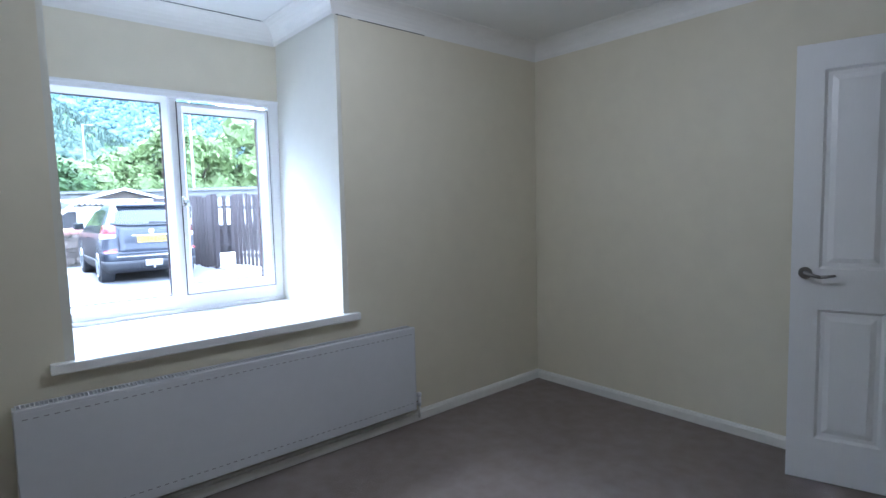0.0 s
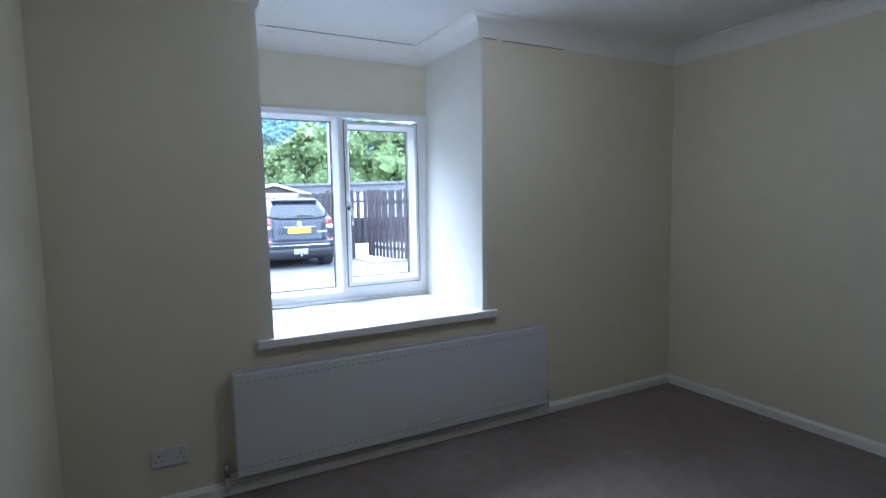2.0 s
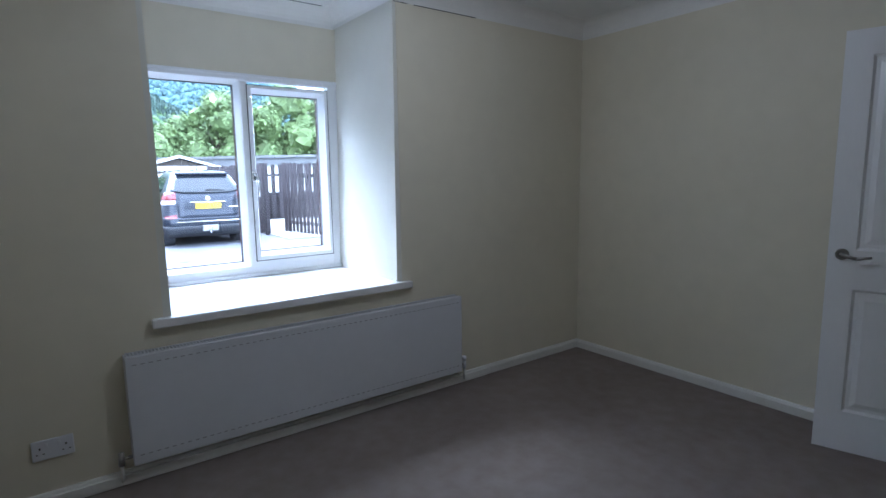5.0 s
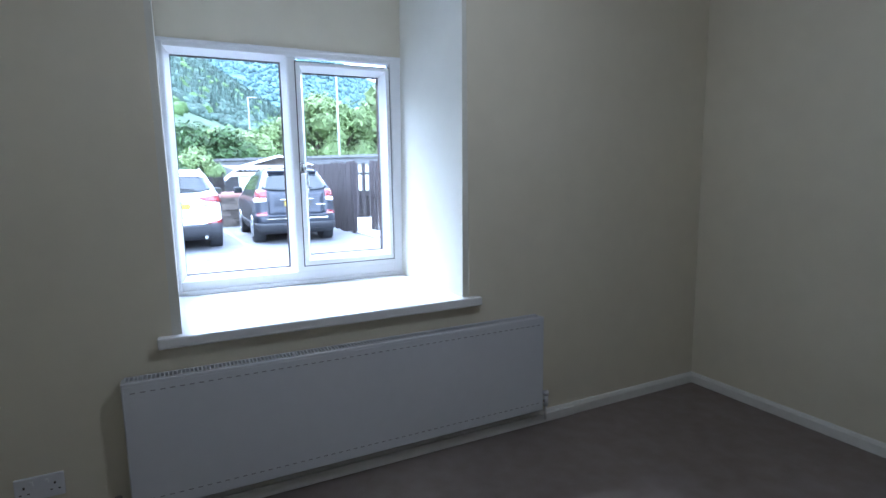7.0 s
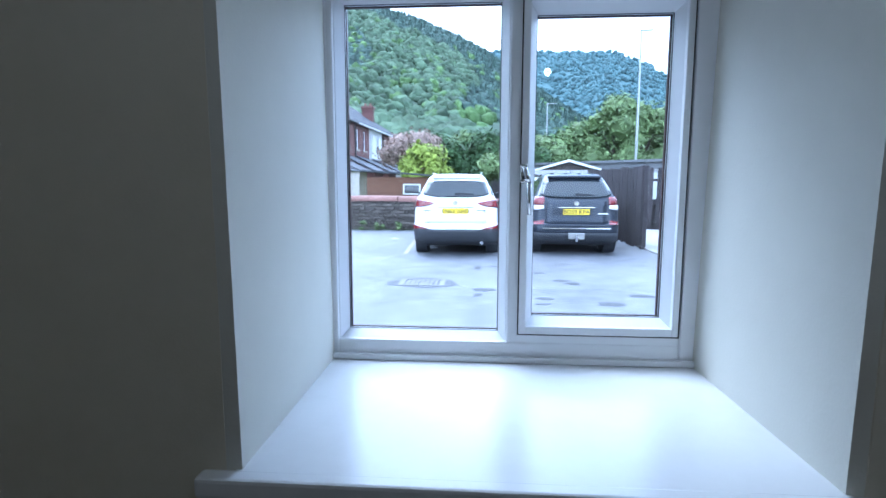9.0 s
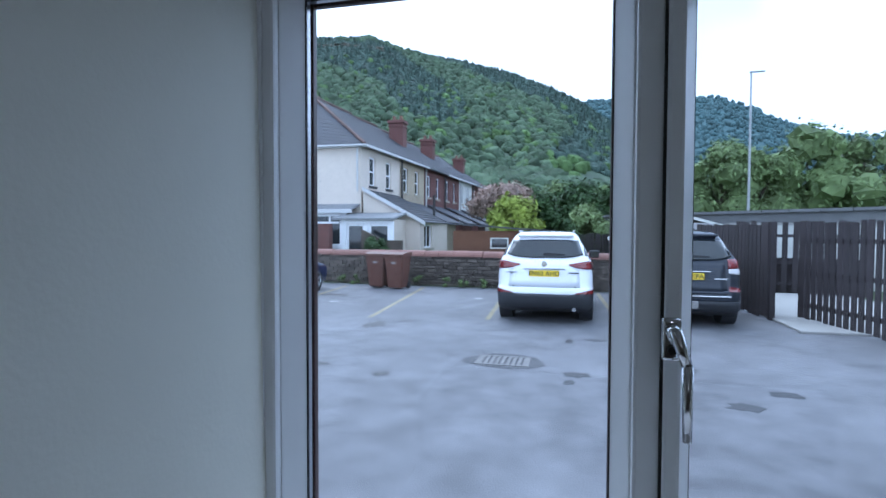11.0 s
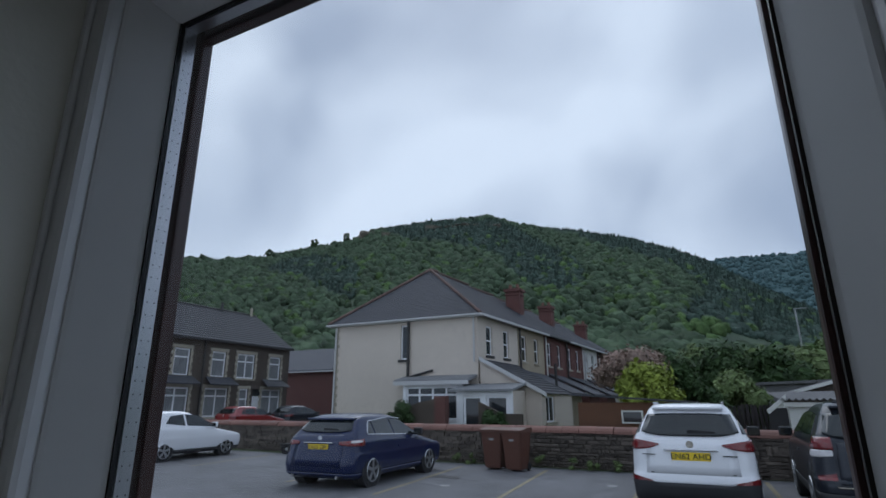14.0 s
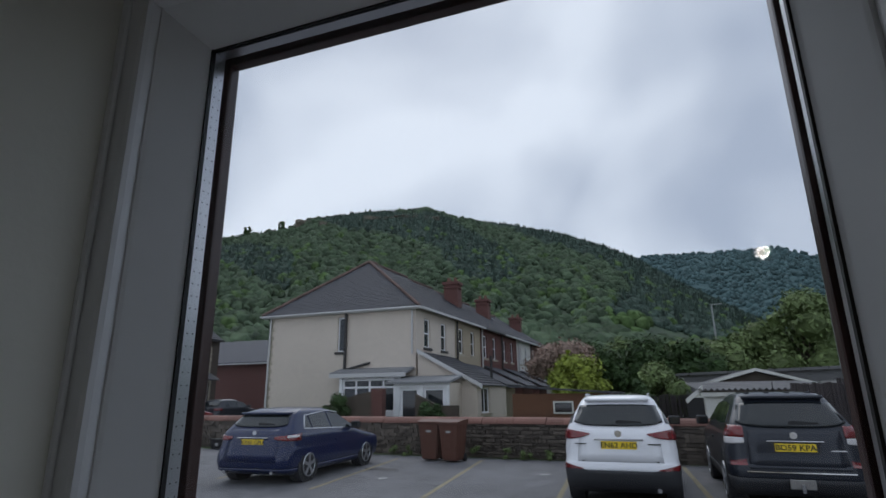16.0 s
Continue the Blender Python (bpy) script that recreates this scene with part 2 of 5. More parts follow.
CV = 0.105
cove = [(0, 0), (0, -CV)] + [(CV * (1 - math.sin(a)) * .98 + .002, -CV * (1 - math.cos(a)) * 1.0 - 0.003) for a in
                             [radians(90 - 90 * k / 7) for k in range(8)]] + [(CV, 0)]
RUNS = [((XL, 0, ZC), (0, 0, ZC), (0, -1, 0), 1, -1), ((0, 0, ZC), (0, RD, ZC), (1, 0, 0), -1, 1),
        ((0, RD, ZC), (RW, RD, ZC), (0, -1, 0), 1, 1), ((RW, RD, ZC), (RW, 0, ZC), (-1, 0, 0), 1, -1),
        ((RW, 0, ZC), (XR, 0, ZC), (0, -1, 0), -1, 1), ((XR, 0, ZC), (XR, YB, ZC), (-1, 0, 0), 1, 1),
        ((XR, YB, ZC), (XL, YB, ZC), (0, 1, 0), 1, 1), ((XL, YB, ZC), (XL, 0, ZC), (1, 0, 0), 1, 1)]
strip("coving", cove, RUNS, M_COVE, "white concave plaster coving with a hairline gap", "coving")
sk = [(0, 0), (0.020, 0), (0.020, 0.046), (0.012, 0.060), (0, 0.063)]
strip("baseboard", sk, [((XL, 0, 0), (XR, 0, 0), (0, -1, 0), 1, 1), ((XR, 0, 0), (XR, DY1 + .07, 0), (-1, 0, 0), 1, 0),
                        ((XR, DY0 - .07, 0), (XR, YB, 0), (-1, 0, 0), 0, 1), ((XR, YB, 0), (XL, YB, 0), (0, 1, 0), 1, 1),
                        ((XL, YB, 0), (XL, 0, 0), (1, 0, 0), 1, 1)], M_SKIRT, "low white-painted skirting board", "skirting board")
# boxed pipe run on the window wall below the radiator
structure("trim", boxed(-0.6, 1.9, -0.034, -0.0205, 0.004, 0.052, 0.004), M_SKIRT, "low painted pipe casing along the skirting", "pipe casing")

# ---- window ----
win = thing("window_1", "white uPVC window with fixed pane and side-hung casement, shut", "window", kind="structure")
FY0, FY1 = 0.735, 0.828


def frame_ring(bm, x0, x1, z0, z1, l, r, b, t, y0, y1, bev=0.006):
    box(bm, x0, x0 + l, y0, y1, z0, z1, bev)
    box(bm, x1 - r, x1, y0, y1, z0, z1, bev)
    box(bm, x0 + l - .001, x1 - r + .001, y0 + .001, y1 - .001, z0, z0 + b, bev)
    box(bm, x0 + l - .001, x1 - r + .001, y0 + .001, y1 - .001, z1 - t, z1, bev)
    return bm


def bead_ring(x0, x1, z0, z1, w, y0, y1, lip=.004):
    """A mitred glazing bead: a small flat lip, then a face that slopes back to the glass."""
    bm = bmesh.new()
    prof = [(0, y1), (0, y0), (lip, y0), (lip + .002, y0 + .003), (w - .002, y1 - .008), (w, y1 - .005), (w, y1)]
    rings = [[bm.verts.new(p) for p in ((x0 + d, y, z0 + d), (x1 - d, y, z0 + d), (x1 - d, y, z1 - d), (x0 + d, y, z1 - d))] for d, y in prof]
    for a, b in zip(rings, rings[1:] + rings[:1]):
        for i in range(4):
            bm.faces.new((a[i], a[(i + 1) % 4], b[(i + 1) % 4], b[i]))
    bmesh.ops.recalc_face_normals(bm, faces=bm.faces)
    return bm


OX0, OX1 = -0.020, RW + .020
part("window_frame", frame_ring(bmesh.new(), OX0, OX1, WB, WT, .030, .080, .070, .040, FY0, 0.80), M_UPVC, win)
part("casement_rail", boxed(.600, 1.165, FY0 + .003, .7995, WB + .055, .842, .004), M_UPVC, win)
part("mullion", boxed(0.588, 0.632, FY0 + .004, 0.80, WB + .06, WT - .044, .006), M_UPVC, win)
bm = boxed(OX0, OX1, FY0 - .018, FY0, WB + .001, WB + .022, .005)
box(bm, OX0, OX1, FY0 - .007, FY0, WT - .018, WT, .004)
box(bm, OX0, OX0 + .010, FY0 - .006, FY0, WB + .02, WT - .016, .003)
box(bm, OX1 - .014, OX1, FY0 - .006, FY0, WB + .02, WT - .016, .003)
part("cover_trim", bm, M_UPVC, win)
# bead of the fixed pane, then the casement sash
part("glazing_bead", bead_ring(.008, .589, .802, 1.959, .028, .750, .7995), M_UPVC, win)
sash = part("casement", frame_ring(bmesh.new(), .628, 1.152, .838, 1.930, .024, .022, .028, .021, 0.728, 0.792, .005), M_UPVC, win)
part("sash_gap", frame_ring(bmesh.new(), .624, 1.156, .834, 1.934, .0045, .0045, .0045, .0045, .7325, .7365, 0), M_GASKET, sash)
part("glazing_bead", bead_ring(.647, 1.137, .860, 1.914, .028, .741, .7955), M_UPVC, sash)
for (x0, x1, z0, z1) in ((.036, .561, .830, 1.931), (.675, 1.109, .888, 1.886)):
    pr = win if x0 < .5 else sash
    part("gasket", frame_ring(bmesh.new(), x0 - .008, x1 + .008, z0 - .008, z1 + .008, .010, .010, .010, .010, 0.7955, 0.8005, 0), M_GASKET, pr)
    part("spacer_bar", frame_ring(bmesh.new(), x0 - .010, x1 + .010, z0 - .010, z1 + .010, .009, .009, .009, .009, 0.8035, 0.8175, 0), M_SPACER, pr)
    for y in (0.801, 0.820):
        g = part("pane", boxed(x0 - .010, x1 + .010, y, y + .0022, z0 - .010, z1 + .010), M_GLASS, pr, "clear double-glazing pane")
        g.visible_shadow = False
    part("outer_frame", frame_ring(bmesh.new(), x0 - .045, x1 + .045, z0 - .045, z1 + .045, .047, .047, .047, .047, 0.823, 0.838, .003), M_BROWN, pr, "dark rosewood outer frame")
    bm = bmesh.new()
    n = int((z1 - z0) / .012)
    for k in range(n):
        for yy in (.807, .814):
            z = z0 + .012 * (k + .5)
            box(bm, x0 - .0012, x0 - .0006, yy - .0005, yy + .0005, z - .0007, z + .0007)
    tagged(part("spacer_holes", bm, M_BLACK, pr), kind="stuff")
structure("window_packing", boxed(OX0, OX1, 0.80, 0.823, WB, WB + .05), M_BROWN, "dark outer sill section of the window", "window sill")
# handle
hd = part("handle", boxed(.622, .648, .706, .722, 1.345, 1.405, .006), M_CHROME, sash, "chrome window handle", True)
rod(bm := bmesh.new(), (.635, .708, 1.39), (.635, .680, 1.385), .010)
rod(bm, (.635, .683, 1.392), (.650, .678, 1.345), .009, .007)
rod(bm, (.650, .678, 1.348), (.652, .682, 1.245), .0075, .006)
part("lever", bm, M_CHROME, hd, "", True)
part("lock_button", rodded((.635, .706, 1.362), (.635, .697, 1.362), .006), M_BLACK, hd)

# ---- radiator ----
rad = thing("radiator", "long white enamelled panel radiator with slotted top grille", "radiator")
RX0, RX1, RZ0, RZ1, RY = -0.211, 1.645, 0.102, 0.603, -0.082
bm = boxed(RX0, RX1, RY, RY + .012, RZ0, RZ1, .006)
part("front_panel", bm, M_RAD, rad)
part("back_panel", boxed(RX0 + .02, RX1 - .02, -.024, -.014, RZ0 + .01, RZ1 - .015, .004), M_RAD, rad)
part("side_cover", boxed(RX0 - .001, RX0 + .008, RY + .010, -.012, RZ0 + .02, RZ1 - .004, .003), M_RAD, rad)
part("side_cover", boxed(RX1 - .008, RX1 + .001, RY + .010, -.012, RZ0 + .02, RZ1 - .004, .003), M_RAD, rad)
bm = bmesh.new()
box(bm, RX0 + .008, RX1 - .008, RY + .012, RY + .016, RZ1 - .012, RZ1 + .001)
box(bm, RX0 + .008, RX1 - .008, -.022, -.013, RZ1 - .012, RZ1 + .001)
slats = int((RX1 - RX0) / .0145)
for k in range(slats + 1):
    x = RX0 + .009 + k * (RX1 - RX0 - .026) / slats
    w = .011 if k in (slats // 3, 2 * slats // 3) else .0042
    box(bm, x, x + w, RY + .014, -.016, RZ1 - .004, RZ1)
part("top_grille", bm, M_RAD, rad)
# Dark sheet and dark core stand in for the shade seen between slats
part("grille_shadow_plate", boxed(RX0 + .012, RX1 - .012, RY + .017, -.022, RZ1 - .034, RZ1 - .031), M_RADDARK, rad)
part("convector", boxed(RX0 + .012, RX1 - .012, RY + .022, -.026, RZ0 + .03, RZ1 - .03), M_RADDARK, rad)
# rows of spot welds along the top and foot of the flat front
# Grey enamel puts the shade of each dimple into its colour
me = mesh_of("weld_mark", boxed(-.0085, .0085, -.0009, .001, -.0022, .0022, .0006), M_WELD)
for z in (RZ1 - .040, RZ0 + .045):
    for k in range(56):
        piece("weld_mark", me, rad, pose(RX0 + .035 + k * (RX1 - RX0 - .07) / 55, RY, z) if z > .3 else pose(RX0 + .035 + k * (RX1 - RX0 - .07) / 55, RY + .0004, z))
part("panel_rim", frame_ring(bmesh.new(), RX0 + .004, RX1 - .004, RZ0 + .006, RZ1 - .014, .0025, .0025, .0025, .0025, RY - .0022, RY + .002, 0), M_RAD, rad)
for x, s in ((RX0, -1), (RX1, 1)):
    v = part("valve", rodded((x, -.045, .135), (x + s * .045, -.045, .135), .008), M_CHROME, rad, "chrome radiator valve", True)
    bm = rodded((x + s * .045, -.045, .105), (x + s * .045, -.045, .165), .013)
    if s > 0:
        rod(bm, (x + s * .045, -.045, .165), (x + s * .045, -.045, .185), .017, .015)
    part("valve_cap", bm, M_PLASTIC if s > 0 else M_BRASS, v, "", True)
    part("tail_pipe", rodded((x + s * .045, -.045, .03), (x + s * .045, -.045, .105), .0075), M_SKIRT, v, "", True)
for x in (RX0 + .25, RX1 - .28):
    part("wall_bracket", boxed(x, x + .03, -.03, -.002, .08, .16, .003), M_RADDARK, rad)

# ---- double socket ----
so = thing("wall_socket", "white plastic double power socket low on the wall", "socket", pose(-0.49, 0, 0.252))
plate = part("face_plate", boxed(-.073, .073, -.010, 0, -.043, .043, .004), M_PLASTIC, so)
for s in (-1, 1):
    part("switch", boxed(s * .022 - .005, s * .022 + .005, -.014, -.009, .012, .028, .001), M_PLASTIC, plate)
    bm = boxed(s * .045 - .003, s * .045 + .003, -.0108, -.009, .004, .013)
    box(bm, s * .045 - .015, s * .045 - .008, -.0108, -.009, -.017, -.013)
    box(bm, s * .045 + .008, s * .045 + .015, -.0108, -.009, -.017, -.013)
    part("pin_holes", bm, M_BLACK, plate)

# ---- door, standing open against the right wall ----
dr = thing("door_1", "white four-panel moulded door standing wide open", "door", pose(2.775, -2.475, 0.006, 0, 0, 105.5), kind="structure")
DW, DT, DZ = 0.762, 0.035, 1.975
bm = bmesh.new()
PX = ((.105, .345), (.417, .657))
PZ = ((.20, .80), (.985, 1.86))
xs = [0, PX[0][0], PX[0][1], PX[1][0], PX[1][1], DW]
box(bm, 0, PX[0][0], -DT / 2, DT / 2, 0, DZ)
box(bm, PX[0][1], PX[1][0], -DT / 2, DT / 2, 0, DZ)
box(bm, PX[1][1], DW, -DT / 2, DT / 2, 0, DZ)
for x0, x1 in PX:
    for z0, z1 in ((0, PZ[0][0]), (PZ[0][1], PZ[1][0]), (PZ[1][1], DZ)):
        box(bm, x0, x1, -DT / 2, DT / 2, z0, z1)
leaf = part("leaf", bm, M_DOOR, dr)
for x0, x1 in PX:
    for z0, z1 in PZ:
        bm = bmesh.new()
        for s in (-1, 1):
            d = [(x0, z0, x1, z1, DT / 2), (x0 + .012, z0 + .012, x1 - .012, z1 - .012, DT / 2 - .009),
                 (x0 + .028, z0 + .028, x1 - .028, z1 - .028, DT / 2 - .009), (x0 + .050, z0 + .050, x1 - .050, z1 - .050, DT / 2 - .002)]
            rings = [[bm.verts.new(p) for p in ((a, s * y, b), (c, s * y, b), (c, s * y, e), (a, s * y, e))] for a, b, c, e, y in d]
            for r0, r1 in zip(rings, rings[1:]):
                for i in range(4):
                    bm.faces.new((r0[i], r0[(i + 1) % 4], r1[(i + 1) % 4], r1[i]))
            bm.faces.new(rings[-1])
        bmesh.ops.recalc_face_normals(bm, faces=bm.faces)
        part("door_panel", bm, M_DOOR, leaf)
for s in (1, -1):
    h = part("door_handle", rodded((DW - .055, s * DT / 2, .965), (DW - .055, s * (DT / 2 + .010), .965), .027, seg=24), M_BRASS, dr, "brushed steel lever handle on round rose")
    bm = rodded((DW - .055, s * (DT / 2 + .008), .965), (DW - .055, s * (DT / 2 + .045), .965), .009)
    rod(bm, (DW - .055, s * (DT / 2 + .045), .965), (DW - .110, s * (DT / 2 + .050), .952), .008)
    rod(bm, (DW - .110, s * (DT / 2 + .050), .952), (DW - .165, s * (DT / 2 + .048), .962), .008, .006)
    part("lever", bm, M_BRASS, h, "", True)
for z in (.22, 1.0, 1.75):
    part("hinge", rodded((-.004, DT / 2 - .005, z), (-.004, DT / 2 - .005, z + .075), .006), M_BRASS, dr)
bm = bmesh.new()
for y0, y1, z0, z1 in ((DY0 - .07, DY0, 0, DH + .07), (DY1, DY1 + .07, 0, DH + .07), (DY0, DY1, DH, DH + .07)):
    box(bm, XR - .016, XR, y0, y1, z0, z1, .003)
for y0, y1, z0, z1 in ((DY0, DY0 + .02, 0, DH), (DY1 - .02, DY1, 0, DH), (DY0 + .02, DY1 - .02, DH - .02, DH)):
    box(bm, XR - .002, XR + .122, y0, y1, z0, z1, .002)
structure("door_frame", bm, M_DOOR, "white-painted door lining and architrave", "door frame")

# ---- pendant lamp ----
LX, LY, LZ = 0.95, -1.25, 2.12
pl = thing("pendant_light", "lit pendant bulb on a short white cord from a ceiling rose", "ceiling light")
part("ceiling_rose", rodded((LX, LY, ZC - .025), (LX, LY, ZC), .03, .045, 24), M_PLASTIC, pl, "", True)
part("cord", rodded((LX, LY, LZ + .07), (LX, LY, ZC - .02), .0035, seg=8), M_PLASTIC, pl)
part("lampholder", rodded((LX, LY, LZ + .035), (LX, LY, LZ + .085), .019, .012, 16), M_PLASTIC, pl, "", True)
bm = bmesh.new()
bmesh.ops.create_uvsphere(bm, u_segments=20, v_segments=12, radius=.017, matrix=Matrix.Translation((LX, LY, LZ)))
bulb = part("bulb", bm, M_BULB, pl, "glowing warm bulb", True)
bulb.visible_shadow = False

# raised plaster band beside the recess, and hairline gaps under the coving
structure("plaster_band", boxed(RW + .0355, RW + .155, -.0025, -.0002, SILL + .02, ZC - CV - .004), M_WALL, "slightly raised plaster band beside the recess", "wall")
for x0, x1 in ((RW + .02, RW + .115), (RW + .16, RW + .62)):
    structure("crack", boxed(x0, x1, -.0042, -.0005, ZC - CV - .0035, ZC - CV - .0005), M_BLACK, "hairline gap below the coving", "crack")
structure("crack", boxed(.15, RW - .12, RD - CV - .003, RD - CV - .001, ZC - .0035, ZC - .0005), M_BLACK, "hairline gap at the edge of the coving", "crack")

# ---- vehicles ----
M_TYRE = material("tyre_rubber", (0.02, 0.02, 0.021), 0.8, var=0.2, scale=20)
M_ALLOY = material("silver_alloy", (0.55, 0.56, 0.58), 0.3, metal=0.9, var=0.05)
M_CARGLASS = material("tinted_car_glass", (0.012, 0.016, 0.018), 0.06, var=0.2, scale=1.0, spec=0.6, coat=0.1)
M_REDLENS = material("red_lamp_lens", (0.17, 0.010, 0.013), 0.15, var=0.2, scale=10, coat=0.8)
M_CLEARLENS = material("clear_lamp_lens", (0.62, 0.60, 0.60), 0.15, var=0.1, scale=10, coat=0.8)
M_PLATE = material("yellow_plate", (0.86, 0.62, 0.03), 0.4, var=0.03)
M_INK = material("black_lettering", (0.01, 0.01, 0.01), 0.5)
M_TRIM = material("grey_black_bumper", (0.025, 0.026, 0.03), 0.6, var=0.15, scale=12)


def lettering(words, size, mat, parent, m, name="lettering"):
    cu = bpy.data.curves.new("words", 'FONT')
    cu.body, cu.size, cu.align_x, cu.align_y, cu.extrude = words, size, 'CENTER', 'CENTER', 0.001
    cu.offset = size * .018
    tmp = bpy.data.objects.new("words", cu)
    scene.collection.objects.link(tmp)
    me = bpy.data.meshes.new_from_object(tmp.evaluated_get(bpy.context.evaluated_depsgraph_get()))
    bpy.data.objects.remove(tmp)
    me.materials.clear()
    me.materials.append(mat)
    return piece(name, me, parent, m)


class Body:
    """A car body as a stack of rounded level outlines: z, rear y, front y, half width, corner radius."""

    def __init__(self, rows):
        self.rows = rows

    def at(self, z):
        r = self.rows
        for a, b in zip(r, r[1:]):
            if z <= b[0]:
                k = max(0, (z - a[0]) / (b[0] - a[0]))
                return [p + (q - p) * k for p, q in zip(a[1:], b[1:])]
        return list(r[-1][1:])

    def outline(self, z):
        yr, yf, w, r = self.at(z)
        pts = [(0, yr)]
        pts += [(w - r + r * math.sin(a), yr + .55 * r * (1 - math.cos(a)) * 1.6) for a in [k * math.pi / 10 for k in range(6)]]
        y0, y1 = yr + .88 * r, yf - r
        pts += [(w + .012 * math.sin(math.pi * k / 6), y0 + (y1 - y0) * k / 6) for k in range(1, 6)]
        pts += [(w - r + r * math.cos(a), yf - r + r * math.sin(a)) for a in [k * math.pi / 10 for k in range(6)]]
        pts += [(0, yf)]
        return pts + [(-x, y) for x, y in pts[-2:0:-1]]

    def mesh(self, z0=None, z1=None):
        bm = bmesh.new()
        lo = self.rows[0][0] if z0 is None else z0
        hi = self.rows[-1][0] if z1 is None else z1
        zs = sorted({r[0] for r in self.rows if lo < r[0] < hi} | {lo, hi} |
                    {(a[0] + b[0]) / 2 for a, b in zip(self.rows, self.rows[1:]) if lo < (a[0] + b[0]) / 2 < hi})
        rings = [[bm.verts.new((x, y, z)) for x, y in self.outline(z)] for z in zs]
        n = len(rings[0])
        for a, b in zip(rings, rings[1:]):
            for i in range(n):
                bm.faces.new((a[i], a[(i + 1) % n], b[(i + 1) % n], b[i]))
        bm.faces.new(rings[0][::-1])
        bm.faces.new(rings[-1])
        return bm

    def spot(self, x, z, o):
        """A place on the tail, wrapping round the corner."""
        yr, yf, w, r = self.at(z)
        s = 1 if x >= 0 else -1
        x = abs(x)
        if x <= w - r:
            return (s * x, yr - o, z)
        k = (x - (w - r)) / r
        if k <= 1:
            a = math.asin(k)
            return (s * (x + o * k * .7), yr + .88 * r * (1 - math.cos(a)) - o * (1 - k * .5), z)
        return (s * (w + o + .004), yr + .88 * r + (k - 1) * r * 1.2, z)

    def rear(self, x0, x1, z0, z1, out=.006, inset=0.0, nx=8, nz=4):
        """A patch on the tail as a thin shell; inset narrows its top."""
        return self.band(x0, x1, lambda k: z0, lambda k: z1, out, inset, nx, nz)

    def band(self, x0, x1, lo, hi, out=.006, inset=0.0, nx=14, nz=5):
        """A shell on the tail between a lower and an upper edge, both given along its width from 0 to 1."""
        bm = bmesh.new()
        g = []
        for o in (out, -.02):
            q = []
            for j in range(nz + 1):
                row = []
                for i in range(nx + 1):
                    k = i / nx
                    z = lo(k) + (hi(k) - lo(k)) * j / nz
                    row.append(bm.verts.new(self.spot((x0 + (x1 - x0) * k) * (1 - inset * j / nz), z, o)))
                q.append(row)
            g.append(q)
        for q in g:
            for j in range(nz):
                for i in range(nx):
                    bm.faces.new((q[j][i], q[j][i + 1], q[j + 1][i + 1], q[j + 1][i]))
        rim = [(0, i) for i in range(nx)] + [(j, nx) for j in range(nz)] + [(nz, i) for i in range(nx, 0, -1)] + [(j, 0) for j in range(nz, 0, -1)]
        for a, b in zip(rim, rim[1:] + rim[:1]):
            bm.faces.new((g[0][a[0]][a[1]], g[0][b[0]][b[1]], g[1][b[0]][b[1]], g[1][a[0]][a[1]]))
        bmesh.ops.recalc_face_normals(bm, faces=bm.faces)
        return bm

    def side(self, s, pts, out=.006, deep=.03):
        """A panel on one flank given by (y, z) corners."""
        bm = bmesh.new()
        f = [Vector((s * (self.at(z)[2] + .012 + out), y, z)) for y, z in pts]
        a = [bm.verts.new(p) for p in f]
        b = [bm.verts.new(p - Vector((s * deep, 0, 0))) for p in f]
        n = len(a)
        bm.faces.new(a)
        bm.faces.new(b[::-1])
        for i in range(n):
            bm.faces.new((a[i], a[(i + 1) % n], b[(i + 1) % n], b[i]))
        bmesh.ops.recalc_face_normals(bm, faces=bm.faces)
        return bm

    def screen(self, z0, z1, out=.008):
        bm = bmesh.new()
        n = 4
        g = []
        for o in (out, -.02):
            g.append([[bm.verts.new((x * (self.at(z0 + (z1 - z0) * j / n)[2] - .14), self.at(z0 + (z1 - z0) * j / n)[1] + o, z0 + (z1 - z0) * j / n + o)) for x in (-1, 0, 1)] for j in range(n + 1)])
        for q in g:
            for j in range(n):
                for i in range(2):
                    bm.faces.new((q[j][i], q[j][i + 1], q[j + 1][i + 1], q[j + 1][i]))
        bmesh.ops.recalc_face_normals(bm, faces=bm.faces)
        return bm


def wheel(parent, x, y, r, s, spokes=5):
    w = part("wheel", rodded((x - s * .20, y, r), (x, y, r), r, seg=32), M_TYRE, parent, "black tyre on silver alloy rim")
    rim = part("rim", rodded((x - s * .05, y, r), (x + s * .004, y, r), r * .70, seg=28), M_TRIM, w)
    bm = bmesh.new()
    for k in range(spokes):
        a = 2 * math.pi * k / spokes + .3
        d = Vector((0, math.cos(a), math.sin(a)))
        c = Vector((x + s * .008, y, r))
        e = Vector((0, -d.z, d.y))
        slab(bm, [c + e * .022, c + d * r * .68 + e * .036, c + d * r * .68 - e * .036, c - e * .022], (s * .012, 0, 0))
    rod(bm, (x, y, r), (x + s * .024, y, r), .05, seg=16)
    for k in range(24):
        a, c = 2 * math.pi * k / 24, 2 * math.pi * (k + 1) / 24
        rod(bm, (x + s * .008, y + r * .68 * math.cos(a), r + r * .68 * math.sin(a)), (x + s * .008, y + r * .68 * math.cos(c), r + r * .68 * math.sin(c)), .011, seg=5)
    part("spoke_set", bm, M_ALLOY, w)
    return w


